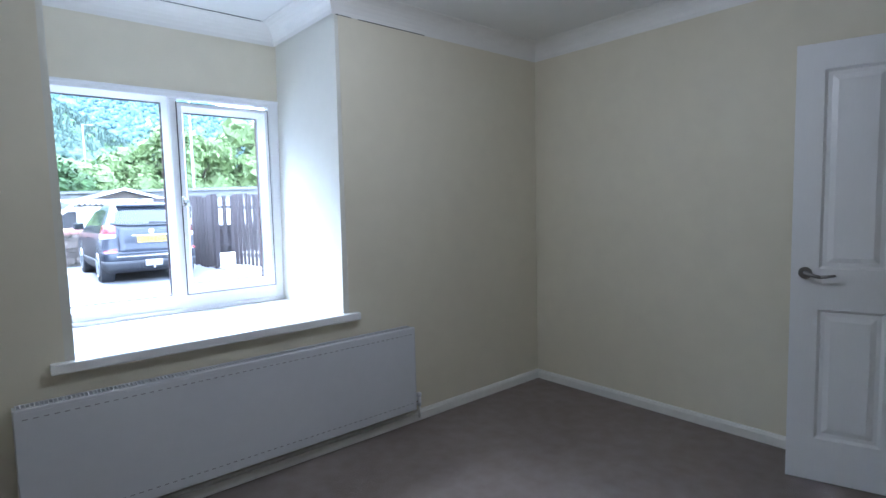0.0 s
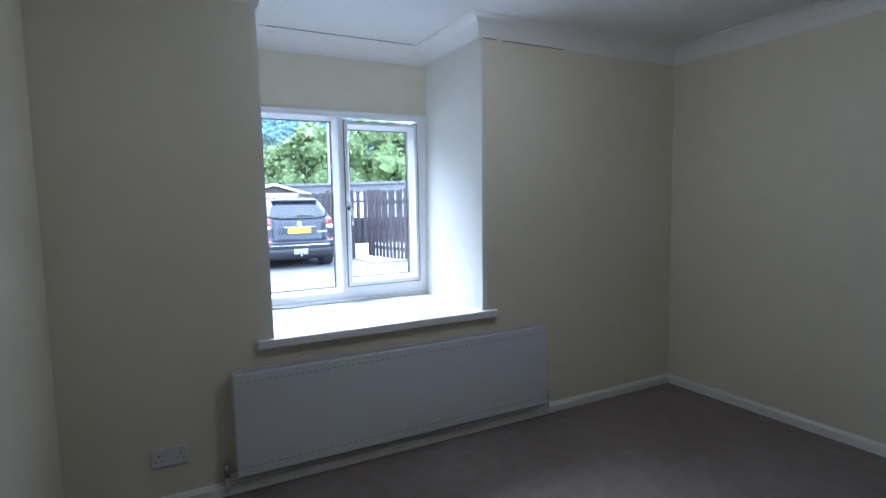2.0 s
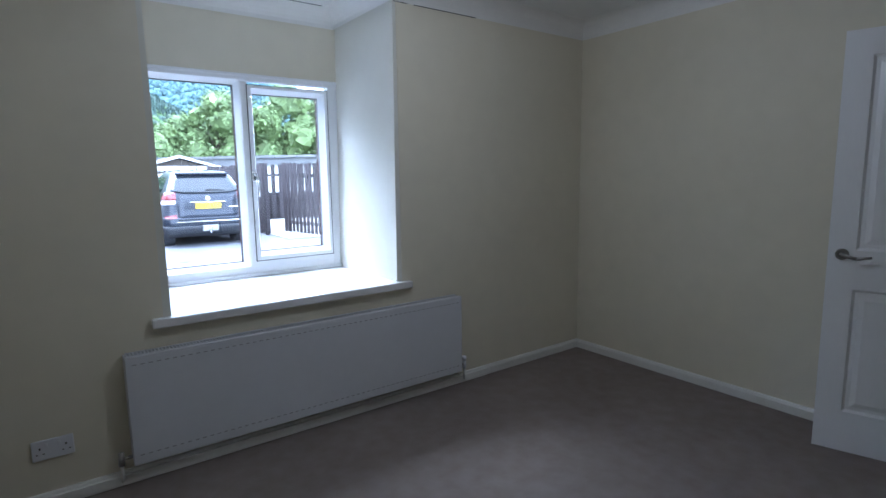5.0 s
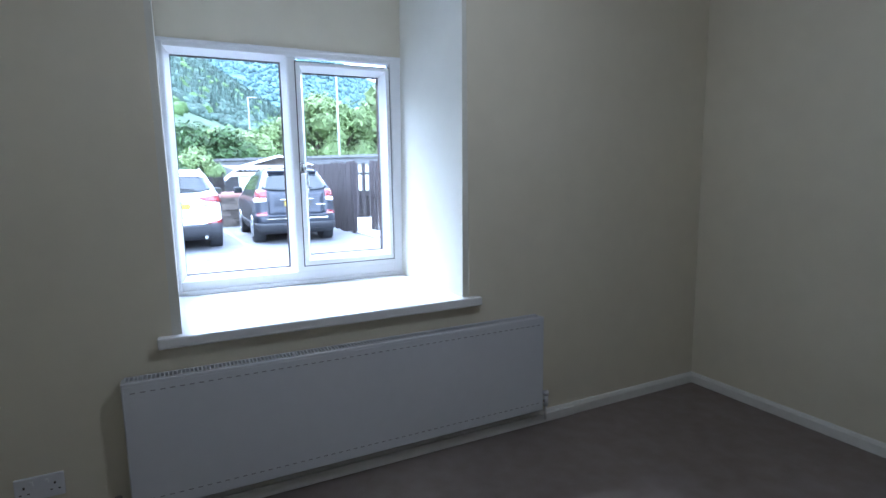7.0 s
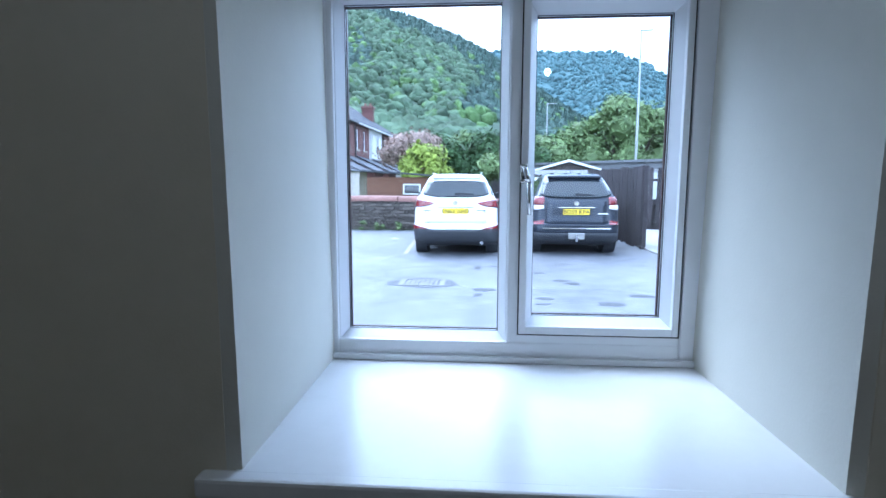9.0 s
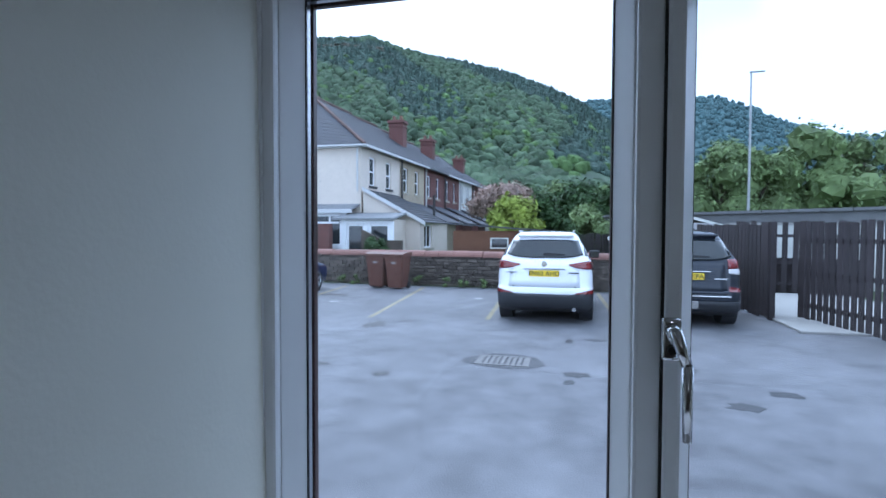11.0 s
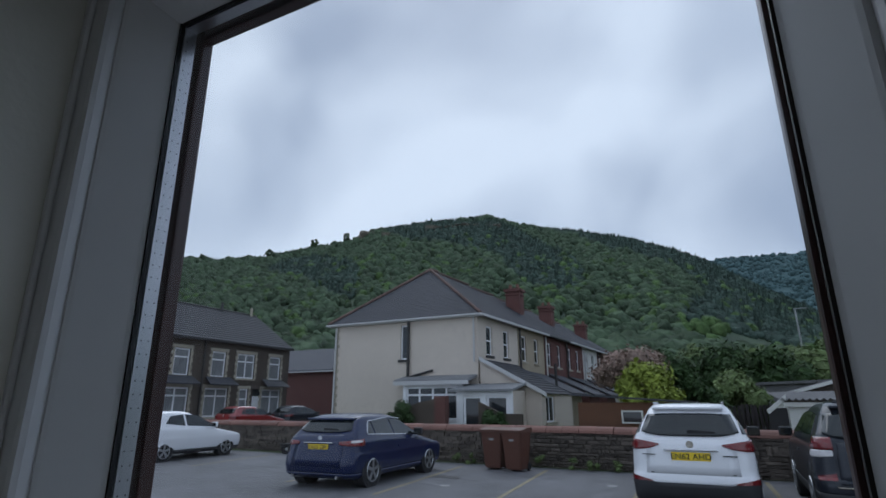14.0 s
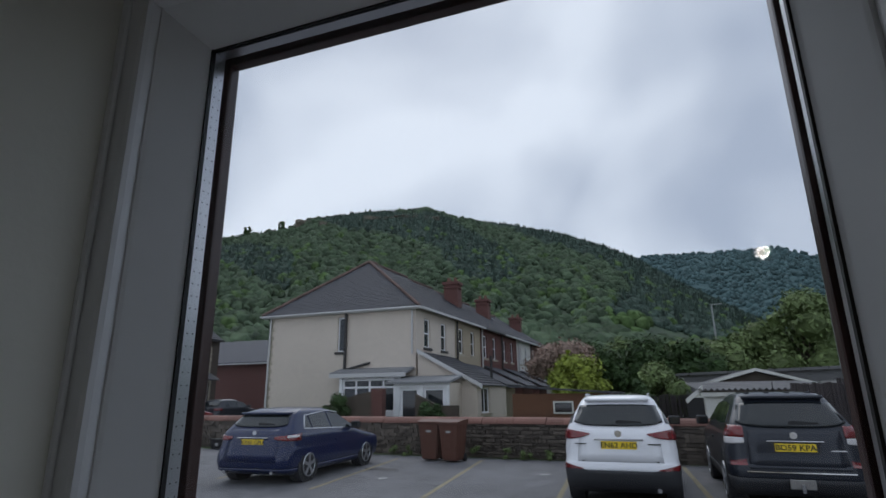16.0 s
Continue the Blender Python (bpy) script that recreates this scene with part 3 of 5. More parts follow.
def make_car(name, label, paint, rows, m, axles, wheel_r, dark_to, rear_glass, windows, lights, plate, words, inset=.10, rails=None,
             spoiler=None, lamps_mat=None, spokes=5, mirror=None, group="parked cars"):
    car = thing(name, label, "car", m, group)
    b = Body(rows)
    body = part("body", b.mesh(dark_to), paint, car, "", True)
    part("lower_body", Body([(r[0], r[1] - .004, r[2] + .004, r[3] + .003, r[4]) for r in rows]).mesh(None, dark_to), M_TRIM if "white" in label or "dark" in label else paint, car, "", True)
    tail = part("tailgate", b.rear(-.62, .62, dark_to + .12, rear_glass[0] - .04, .007, 0.06), paint, car, "", True)
    gz, gh = rear_glass[0], rear_glass[1] - rear_glass[0]
    part("rear_window", b.band(-rear_glass[2], rear_glass[2], lambda k: gz + .16 * gh * abs(2 * k - 1) ** 5 + .03 * gh * (2 * k - 1) ** 2, lambda k: gz + gh - .05 * gh * abs(2 * k - 1) ** 3, .022, inset, 20, 8), M_CARGLASS, car, "dark tinted rear window", True)
    part("windscreen", b.screen(rear_glass[0] - .02, rear_glass[1] + .02), M_CARGLASS, car)
    for s in (1, -1):
        for w in windows:
            part("side_window", b.side(s, w), M_CARGLASS, car)
        for lt in lights:
            part("tail_light", b.band(s * lt[0], s * lt[1], lambda k: lt[2] + lt[4] * (lt[3] - lt[2]) * (1 - k) ** 3, lambda k: lt[3] - (lt[6] if len(lt) > 6 else .12) * (lt[3] - lt[2]) * (1 - k), .018), lt[5] if len(lt) > 5 else M_REDLENS, car, "red tail lamp", True)
        for y in axles:
            ww = b.at(wheel_r)[2]
            part("wheel_arch", rodded((s * (ww - .22), y, wheel_r + .02), (s * (ww + .0165), y, wheel_r + .02), wheel_r + .055, seg=32), M_TRIM, car)
            wheel(car, s * (ww + .022), y, wheel_r, s, spokes)
        if mirror:
            my, mz = mirror
            mw = b.at(mz)[2]
            mo = part("door_mirror", boxed(min(s * (mw + .03), s * (mw + .24)), max(s * (mw + .03), s * (mw + .24)), my, my + .10, mz - .02, mz + .14, .03), M_TRIM if "white hatch" not in label else paint, car, "", True)
            part("mirror_glass", boxed(min(s * (mw + .06), s * (mw + .22)), max(s * (mw + .06), s * (mw + .22)), my - .004, my + .004, mz + .0, mz + .115, .003), M_CARGLASS, mo)
        for dy in windows[-1:]:
            y0 = min(p[0] for p in dy)
            z = dark_to + .42
            part("door_handle", b.side(s, [(y0 + .06, z), (y0 + .24, z), (y0 + .24, z + .03), (y0 + .06, z + .03)], .02), paint, car)
            part("door_seam", b.side(s, [(y0 - .025, dark_to + .02), (y0 - .018, dark_to + .02), (y0 - .018, rear_glass[0]), (y0 - .025, rear_glass[0])], .002), M_GASKET, car)
        if rails:
            part("roof_rail", rodded((s * rails[0], rails[1], rails[3]), (s * rails[0], rails[2], rails[3] - .02), .022), rails[4], car, "", True)
    if spoiler:
        z, w, mat = spoiler
        yr = b.at(z)[0]
        part("spoiler", boxed(-w, w, yr - .10, yr + .12, z - .02, z + .025, .015), mat, car, "", True)
    if plate:
        z = plate
        y = b.at(z)[0] - .012
        n = part("number_plate", boxed(-.26, .26, y - .006, y + .004, z - .056, z + .056, .004), M_PLATE, car, "yellow rear number plate")
        lettering(words, .105, M_INK, n, pose(0, y - .0075, z - .004, 90) @ Matrix.Diagonal((1.10, 1.0, 1, 1)))
        part("plate_lamp_strip", boxed(-.36, .36, y - .022, y + .01, z + .072, z + .095, .008), M_CHROME, car, "", True)
    zw = rear_glass[0] + .035
    yw = b.at(zw)[0] - .022
    part("rear_wiper", slabbed([(-.02, yw, zw), (.36, yw + .004, zw + .012), (.36, yw + .004, zw + .03), (.05, yw + .002, zw + .055), (-.02, yw, zw + .045)], (0, .008, 0)), M_BLACK, car)
    zb = rear_glass[0] - .11
    yb = b.at(zb)[0] - .012
    part("emblem", rodded((0, yb + .006, zb), (0, yb - .010, zb), .05, seg=20), M_CHROME, car)
    return car, b


def suv_rows(h, w, l, belt=1.10):
    return [(.20, .24, l - .16, w - .10, .16), (.30, .06, l - .04, w - .02, .20), (.48, .0, l, w, .30), (.62, .01, l - .01, w, .30), (.66, .05, l - .02, w - .004, .30),
            (.84, .07, l - .10, w - .006, .30), (.95, .075, l - .35, w - .018, .30), (belt - .07, .09, l - .9, w - .03, .28), (belt, .11, l - 1.18, w - .05, .20), (belt + .08, .16, l - 1.32, w - .085, .18),
            (h - .24, .36, l - 1.95, w - .19, .24), (h - .10, .48, l - 2.20, w - .26, .24), (h - .03, .62, l - 2.5, w - .33, .2), (h, .95, l - 2.8, w - .55, .2)]


M_WHITE = material("white_car_paint", (0.80, 0.81, 0.84), 0.25, var=0.01, coat=1.0)
M_SLATEBLUE = material("dark_grey_blue_car_paint", (0.020, 0.024, 0.034), 0.3, metal=0.2, var=0.08, scale=1.5, coat=0.35, spec=0.35)
M_BLUE = material("deep_blue_car_paint", (0.004, 0.012, 0.060), 0.3, metal=0.0, var=0.08, scale=1.5, coat=0.5, spec=0.35)
M_RED = material("red_car_paint", (0.25, 0.02, 0.02), 0.3, var=0.05, coat=1.0)
GZ = -0.10

SW = [[(.62, 1.20), (.95, 1.17), (.95, 1.47), (.78, 1.46)], [(1.03, 1.17), (1.78, 1.16), (1.78, 1.50), (1.03, 1.49)], [(1.86, 1.16), (2.90, 1.14), (2.35, 1.46), (1.86, 1.50)]]
car, b = make_car("white_suv", "glossy white SUV with dark lower bumper, parked facing the wall", M_WHITE, suv_rows(1.64, .845, 4.40), pose(-0.03, 9.38, GZ),
                  (0.86, 3.50), .355, .53, (1.165, 1.485, .66), SW, [(.42, .95, .965, 1.150, .42, M_REDLENS, .50)], .890, "EN62 AHD", .13, (.50, .80, 2.1, 1.635, M_CHROME), (1.555, .50, M_WHITE), mirror=(2.72, 1.08))
for s in (1, -1):
    part("reflector", b.band(s * .54, s * .84, lambda k: .545, lambda k: .560 + .06 * k, .014), M_REDLENS, car)
part("exhaust_tip", rodded((.52, .02, .27), (.52, .2, .27), .035, seg=14), M_CHROME, car)
for s in (1, -1):
    part("bumper_rise", b.band(s * .46, s * .97, lambda k: .50, lambda k: .532 + .105 * k ** 1.5, .010), M_TRIM, car)
    part("pillar_glass", b.band(s * .70, s * .80, lambda k: 1.20, lambda k: 1.38 - .08 * k, .012, .05), M_CARGLASS, car)
part("tailgate_crease", b.rear(-.56, .56, .655, .667, .012), M_GASKET, car)
part("model_badge", boxed(.42, .60, .055, .075, .90, .915), M_BLACK, car)
part("model_badge", boxed(-.66, -.48, .055, .075, .90, .912), M_BLACK, car)

SD = [[(.62, 1.19), (1.02, 1.17), (1.02, 1.47), (.76, 1.46)], [(1.10, 1.17), (1.80, 1.16), (1.80, 1.50), (1.10, 1.49)], [(1.88, 1.16), (2.90, 1.14), (2.35, 1.46), (1.88, 1.50)]]
car, b = make_car("grey_suv", "dark slate-grey SUV with tow bar, parked beside the fence", M_SLATEBLUE, suv_rows(1.65, .875, 4.35), pose(2.37, 9.68, GZ, 0, 0, -0.5),
                  (0.80, 3.42), .355, .46, (1.15, 1.50, .70), SD, [(.63, .93, 1.01, 1.18, 0.0, M_REDLENS, .05), (.64, .93, .91, 1.005, .25, M_CLEARLENS, .0)], .875, "BD59 KPA", .12, None, (1.57, .54, M_SLATEBLUE), mirror=(2.72, 1.08))
for s in (1, -1):
    part("reflector", b.band(s * .64, s * .84, lambda k: .630 - .01 * k, lambda k: .715 - .04 * k, .016), M_REDLENS, car)
    part("bumper_corner", b.rear(s * .56, s * .98, .60, .70, .010), M_SLATEBLUE, car)
part("plate_recess", b.rear(-.31, .31, .79, .965, .009), M_TRIM, car)
part("bumper_edge", b.rear(-.66, .66, .540, .556, .022), M_CHROME, car)
part("tow_bracket", boxed(-.16, .16, -.03, .05, .33, .46, .012), M_BRASS, car, "steel tow bar plate")
part("tow_ball", rodded((0, -.04, .29), (0, -.04, .40), .028, seg=14), M_CHROME, car)
part("aerial", rodded((0, 1.0, 1.63), (0, .93, 1.80), .006), M_BLACK, car)
for x in (-.42, -.14, .14, .42):
    part("roof_rib", boxed(x - .03, x + .03, .70, 1.7, 1.61, 1.652, .008), M_SLATEBLUE, car)
part("model_badge", boxed(.42, .62, .055, .075, .83, .848), M_CHROME, car)


def hatch_rows(h, w, l, belt=.93):
    return [(.18, .22, l - .18, w - .10, .18), (.26, .05, l - .05, w - .03, .24), (.42, .0, l, w - .005, .26), (.56, .02, l, w, .26), (.64, .06, l - .03, w, .25),
            (.70, .07, l - .12, w - .01, .30), (.78, .09, l - .55, w - .02, .28), (belt - .04, .11, l - 1.15, w - .035, .24), (belt + .02, .14, l - 1.27, w - .06, .20), (belt + .08, .20, l - 1.36, w - .09, .18),
            (h - .20, .42, l - 1.90, w - .22, .16), (h - .08, .56, l - 2.15, w - .28, .17), (h - .02, .80, l - 2.4, w - .38, .18), (h, 1.1, l - 2.65, w - .56, .2)]


SB = [[(.72, 1.04), (.95, 1.00), (.95, 1.27), (.86, 1.24)], [(1.0, 1.00), (1.72, .98), (1.72, 1.32), (1.0, 1.29)], [(1.78, .98), (2.82, .96), (2.22, 1.28), (1.78, 1.32)]]
car, b = make_car("blue_hatchback", "deep metallic blue hatchback with chrome window line", M_BLUE, hatch_rows(1.44, .89, 4.25), pose(-7.06, 9.62, GZ, 0, 0, 2.0),
                  (0.78, 3.40), .32, .30, (1.07, 1.335, .64), SB, [(.50, .99, .815, .945, .25, M_REDLENS, .35), (.76, .93, .875, .925, 0, M_CLEARLENS, .0)], .79, "KX65 GPU", .12, None, (1.33, .58, M_BLUE), mirror=(2.62, .95))
for s in (1, -1):
    part("chrome_line", b.side(s, [(.66, 1.02), (2.86, .935), (2.86, .95), (.66, 1.037)], .010), M_CHROME, car)
    part("chrome_line", b.side(s, [(.70, 1.05), (.88, 1.275), (1.75, 1.345), (2.25, 1.305), (2.25, 1.32), (1.75, 1.36), (.86, 1.29), (.67, 1.05)], .010), M_CHROME, car)
    part("exhaust_tip", rodded((s * .55, -.02, .24), (s * .55, .10, .24), .035, seg=14), M_CHROME, car)

SH = [[(.75, 1.08), (1.45, 1.00), (1.45, 1.34), (.98, 1.30)], [(1.53, 1.00), (2.66, .95), (2.02, 1.30), (1.53, 1.34)]]
make_car("white_hatchback", "small white hatchback with silver wheels, parked at the wall", M_WHITE, hatch_rows(1.46, .85, 3.95), pose(-15.35, 11.0, GZ, 0, 0, 4.0),
         (0.70, 3.15), .30, .30, (1.05, 1.32, .60), SH, [(.52, .90, .80, 1.02, .10)], None, "", .12, None, (1.35, .55, M_WHITE), mirror=(2.45, .95))
for k, (mt, lb, x, y, rz) in enumerate(((M_RED, "red hatchback parked along the far street", -24.5, 22.5, -2), (M_SLATEBLUE, "dark grey hatchback parked along the far street", -24.6, 27.0, -1),
                                        (M_SLATEBLUE, "grey hatchback parked far up the street", -24.4, 33.0, 0), (M_WHITE, "pale hatchback parked by the house corner", -20.0, 27.5, 0))):
    make_car("street_car", lb, mt, hatch_rows(1.46, .86, 4.1), pose(x, y, 0.0, 0, 0, rz), (0.75, 3.25), .31, .30, (1.04, 1.32, .62), SB, [(.45, .92, .80, .93, .02)], None, "", .12, mirror=(2.6, .95))

# ---- outside: ground ----
M_TARMAC = material("worn_tarmac", (0.105, 0.106, 0.114), 0.7, var=0.22, scale=0.45, bump=0.5, bump_scale=70, second=(0.150, 0.150, 0.160))
M_GRASS = material("rough_grass", (0.05, 0.075, 0.022), 0.9, var=0.3, scale=1.2, bump=0.6, bump_scale=30)
M_LINE = material("faded_yellow_line", (0.27, 0.235, 0.15), 0.8, var=0.45, scale=6)
M_WHITELINE = material("faded_white_mark", (0.35, 0.35, 0.34), 0.8, var=0.3, scale=8)
M_IRON = material("cast_iron", (0.16, 0.155, 0.15), 0.6, metal=0.2, var=0.25, scale=15)
M_PATCH = material("damp_patch_tarmac", (0.035, 0.035, 0.038), 0.55, var=0.3, scale=3)
M_REPAIR = material("darker_repair_tarmac", (0.070, 0.070, 0.074), 0.75, var=0.3, scale=4, bump=0.5, bump_scale=60)
M_CONC = material("pale_concrete", (0.33, 0.32, 0.30), 0.85, var=0.12, scale=3, bump=0.3)
bm = bmesh.new()
slab(bm, [(-900, YO + .001, -.10), (900, YO + .001, -.10), (900, 1500, -.10), (-900, 1500, -.10)], (0, 0, -.4))
ground = structure("ground", bm, M_TARMAC, "worn grey tarmac yard with stains and patches", "ground")
structure("lawn", slabbed([(-19, 15.9, -.094), (30, 13.5, -.094), (300, 90, -.094), (300, 600, -.094), (-19, 600, -.094)], (0, 0, -.003)), M_GRASS, "rough grass and gardens beyond the wall", "grass")
structure("street", slabbed([(-30, 10, -.09), (-19, 10, -.09), (-19, 120, -.09), (-30, 120, -.09)], (0, 0, .09)), M_TARMAC, "grey tarmac street in front of the terrace", "road")
for a, b in (((-6.09, 14.55), (-5.6, 9.6)), ((-3.75, 14.7), (-3.25, 9.3)), ((1.08, 14.6), (1.30, 9.6)), ((-1.28, 14.2), (-1.06, 9.6)), ((-8.6, 14.6), (-8.3, 10.2)), ((-13.4, 15.0), (-12.9, 11.4))):
    a, b = Vector((*a, -.096)), Vector((*b, -.096))
    n = Vector(((b - a).y, -(b - a).x, 0)).normalized() * .045
    structure("parking_line", slabbed([a - n, a + n, b + n, b - n], (0, 0, -.003)), M_LINE, "faded yellow parking bay line", "parking line")
rng = random.Random(5)
STAINS = [(.51, 6.10, .15, .12), (.45, 5.77, .07, .10), (.85, 8.17, .18, .06), (.43, 7.99, .05, .15), (1.22, 7.41, .10, .05), (1.43, 7.54, .09, .08), (1.67, 6.89, .13, .07),
          (1.83, 6.66, .10, .10), (-3.90, 5.96, .11, .10), (-2.53, 5.85, .12, .09), (-1.63, 5.60, .10, .11), (-3.92, 7.38, .15, .14), (-2.87, 8.63, .18, .36), (-3.95, 8.18, .12, .07),
          (-5.88, 8.41, .15, .08), (-5.49, 12.42, .42, .22), (-2.45, 9.09, .12, .09), (-5.40, 8.11, .08, .06), (2.05, 5.35, .16, .13), (1.30, 5.60, .10, .08), (1.25, 5.30, .08, .06), (2.55, 5.85, .16, .10)]
for k, (x, y, rx, ry) in enumerate(STAINS):
    pts = [(x + rx * rng.uniform(.65, 1.35) * math.cos(a), y + ry * rng.uniform(.65, 1.35) * math.sin(a), -.0965) for a in [i * math.pi / 8 for i in range(16)]]
    structure("stain", slabbed(pts, (0, 0, -.002)), M_PATCH, "dark worn hollow in the tarmac", "stain")
for x, y in ((-4.9, 11.2), (-1.75, 12.6), (-7.9, 7.7)):
    pts = [(x + .11 * rng.uniform(.6, 1.3) * math.cos(a), y + .14 * rng.uniform(.6, 1.3) * math.sin(a), -.0965) for a in [i * math.pi / 6 for i in range(12)]]
    structure("stain", slabbed(pts, (0, 0, -.002)), M_WHITELINE, "pale worn paint mark on the tarmac", "stain")
gr = thing("drain_grate", "rusty cast iron drain grating set in broken tarmac", "drain", pose(-.36, 6.55, -.10))
part("grate_frame", frame_ring(bmesh.new(), -.33, .33, -.24, .24, .04, .04, .04, .04, -.006, .006, 0), M_IRON, gr, at=pose(0, 0, .004, 90))
for k in range(9):
    part("grate_bar", boxed(-.29 + k * .068, -.25 + k * .068, -.21, .21, -.002, .008), M_IRON, gr)
# Thin black sheet stands for the shade of the pit between the bars
part("grate_pit_shade", boxed(-.30, .30, -.22, .22, -.001, .002), M_BLACK, gr)
pts = [(.47 * (1 + .25 * rng.random()) * math.cos(a), .32 * (1 + .25 * rng.random()) * math.sin(a), .0025) for a in [i * math.pi / 8 for i in range(16)]]
part("broken_edge", slabbed(pts, (0, 0, -.002)), M_REPAIR, gr)

# ---- wheelie bins ----
M_BIN = material("brown_bin_plastic", (0.115, 0.050, 0.034), 0.5, var=0.12, scale=6)


def make_bin(m, label):
    t = thing("wheelie_bin", label, "bin", m, "bins by the wall")
    bm = bmesh.new()
    lo = [bm.verts.new(p) for p in ((-.21, -.24, .04), (.21, -.24, .04), (.21, .22, .04), (-.21, .22, .04))]
    hi = [bm.verts.new(p) for p in ((-.28, -.33, .93), (.28, -.33, .93), (.28, .30, .93), (-.28, .30, .93))]
    bm.faces.new(lo[::-1]); bm.faces.new(hi)
    for i in range(4):
        bm.faces.new((lo[i], lo[(i + 1) % 4], hi[(i + 1) % 4], hi[i]))
    bmesh.ops.bevel(bm, geom=list(bm.edges), offset=.03, segments=2, affect='EDGES')
    part("bin_body", bm, M_BIN, t)
    part("rim", boxed(-.295, .295, -.345, .315, .90, .95, .012), M_BIN, t)
    part("lid", slabbed([(-.30, -.37, .952), (-.30, .33, .952), (-.30, .33, 1.03), (-.30, .0, 1.035), (-.30, -.37, .985)], (.60, 0, 0)), M_BIN, t)
    part("lid_handle", rodded((-.24, .36, 1.0), (.24, .36, 1.0), .016), M_BIN, t)
    part("house_number", boxed(-.07, .06, -.318, -.308, .72, .77), M_WHITELINE, t, "white scrawled house number")
    for s in (-1, 1):
        part("bin_wheel", rodded((s * .17, .24, .1), (s * .24, .24, .1), .10, seg=18), M_TYRE, t)
    return t


def make_caddy(m):
    t = thing("recycling_caddy", "small black plastic recycling box with white mark beside the wall", "box", m)
    bm = bmesh.new()
    lo = [bm.verts.new(p) for p in ((-.22, -.16, 0), (.22, -.16, 0), (.22, .16, 0), (-.22, .16, 0))]
    hi = [bm.verts.new(p) for p in ((-.27, -.20, .33), (.27, -.20, .33), (.27, .20, .33), (-.27, .20, .33))]
    bm.faces.new(lo[::-1])
    bm.faces.new(hi)
    for i in range(4):
        bm.faces.new((lo[i], lo[(i + 1) % 4], hi[(i + 1) % 4], hi[i]))
    bmesh.ops.bevel(bm, geom=list(bm.edges), offset=.02, segments=2, affect='EDGES')
    part("box_body", bm, M_BLACK, t)
    part("rim", boxed(-.285, .285, -.215, .215, .30, .335, .01), M_BLACK, t)
    part("painted_mark", boxed(-.02, .10, -.194, -.180, .12, .21), M_WHITELINE, t, "white painted mark")
    return t


# ---- boundary wall of rough stone ----
M_STONE = material("dark_rubble_stone", (0.105, 0.088, 0.074), 0.9, var=0.35, scale=4, bump=0.8, bump_scale=25, per_piece=0.45)
M_STONE2 = material("dark_rubble_stone_joined", (0.105, 0.088, 0.074), 0.9, var=0.35, scale=4, bump=0.8, bump_scale=25, per_piece=0.45, island=True)
M_MORTAR = material("old_mortar", (0.055, 0.050, 0.044), 0.95, var=0.2, scale=6, bump=0.6)
M_COPING = material("red_clay_coping", (0.21, 0.105, 0.082), 0.75, var=0.18, scale=5, per_piece=0.2, bump=0.2)
WA, WBP = Vector((-26.0, 17.0, -.1)), Vector((4.2, 14.75, -.1))
wdir = (WBP - WA).normalized()
wmat = Matrix.Translation(WA) @ Matrix.Rotation(math.atan2(wdir.y, wdir.x), 4, 'Z')
WLEN = (WBP - WA).length
bw = tagged(thing("boundary_wall", "dark rubble stone wall with rounded red clay coping", "wall", wmat), kind="structure")
part("wall_core", boxed(0, WLEN, .03, .36, 0, .90), M_MORTAR, bw)


def stone_mesh(rng):
    bm = bmesh.new()
    box(bm, -.5, .5, -.5, .5, -.5, .5)
    bmesh.ops.bevel(bm, geom=list(bm.edges), offset=.12, segments=1, affect='EDGES')
    for v in bm.verts:
        v.co += Vector((rng.uniform(-.06, .06), rng.uniform(-.1, .1), rng.uniform(-.06, .06)))
    return bm


rng = random.Random(11)
stone_kinds = [mesh_of("stone", stone_mesh(rng), M_STONE) for _ in range(6)]
rest = bmesh.new()
singles = []
z = .0
while z < .86:
    hgt = rng.uniform(.05, .115)
    x = rng.uniform(-.1, 0)
    while x < WLEN:
        ln_ = rng.choice((.10, .14, .2, .27, .36)) * rng.uniform(.8, 1.2)
        m = Matrix.Translation((x + ln_ / 2, .03 + rng.uniform(-.012, .012), z + hgt / 2)) @ Matrix.Diagonal((ln_ - .02, .09, hgt - .016, 1))
        if 20.0 < x < 26.0 and len(singles) < 295:
            singles.append(m)
        else:
            box(rest, x + .008, x + ln_ - .008, -.015 + rng.uniform(-.03, .015), .07, z + rng.uniform(-.012, .012), z + hgt - rng.uniform(.0, .02))
        x += ln_
    z += hgt
tagged(part("stonework", rest, M_STONE2, bw, "rough coursed rubble"), kind="stuff")
rc = bmesh.new()
half = [(.23 * math.cos(a), .17 * math.sin(a)) for a in [k * math.pi / 8 for k in range(9)]]
slab(rc, [(0, .19 + p, .88 + q) for p, q in half], (.44, 0, 0))
coping_mesh = mesh_of("coping_stone", rc, M_COPING)
for k in range(int(WLEN / .452)):
    piece("coping_stone", coping_mesh, bw, pose(k * .452, rng.uniform(-.008, .008), rng.uniform(-.008, .004), 0, rng.uniform(-.5, .5), 0))

# ---- timber fence panels ----
M_FENCE = material("dark_stained_timber", (0.035, 0.028, 0.030), 0.8, var=0.3, scale=5, stretch=(6, 6, 1), bump=0.3, bump_scale=20, per_piece=0.25)


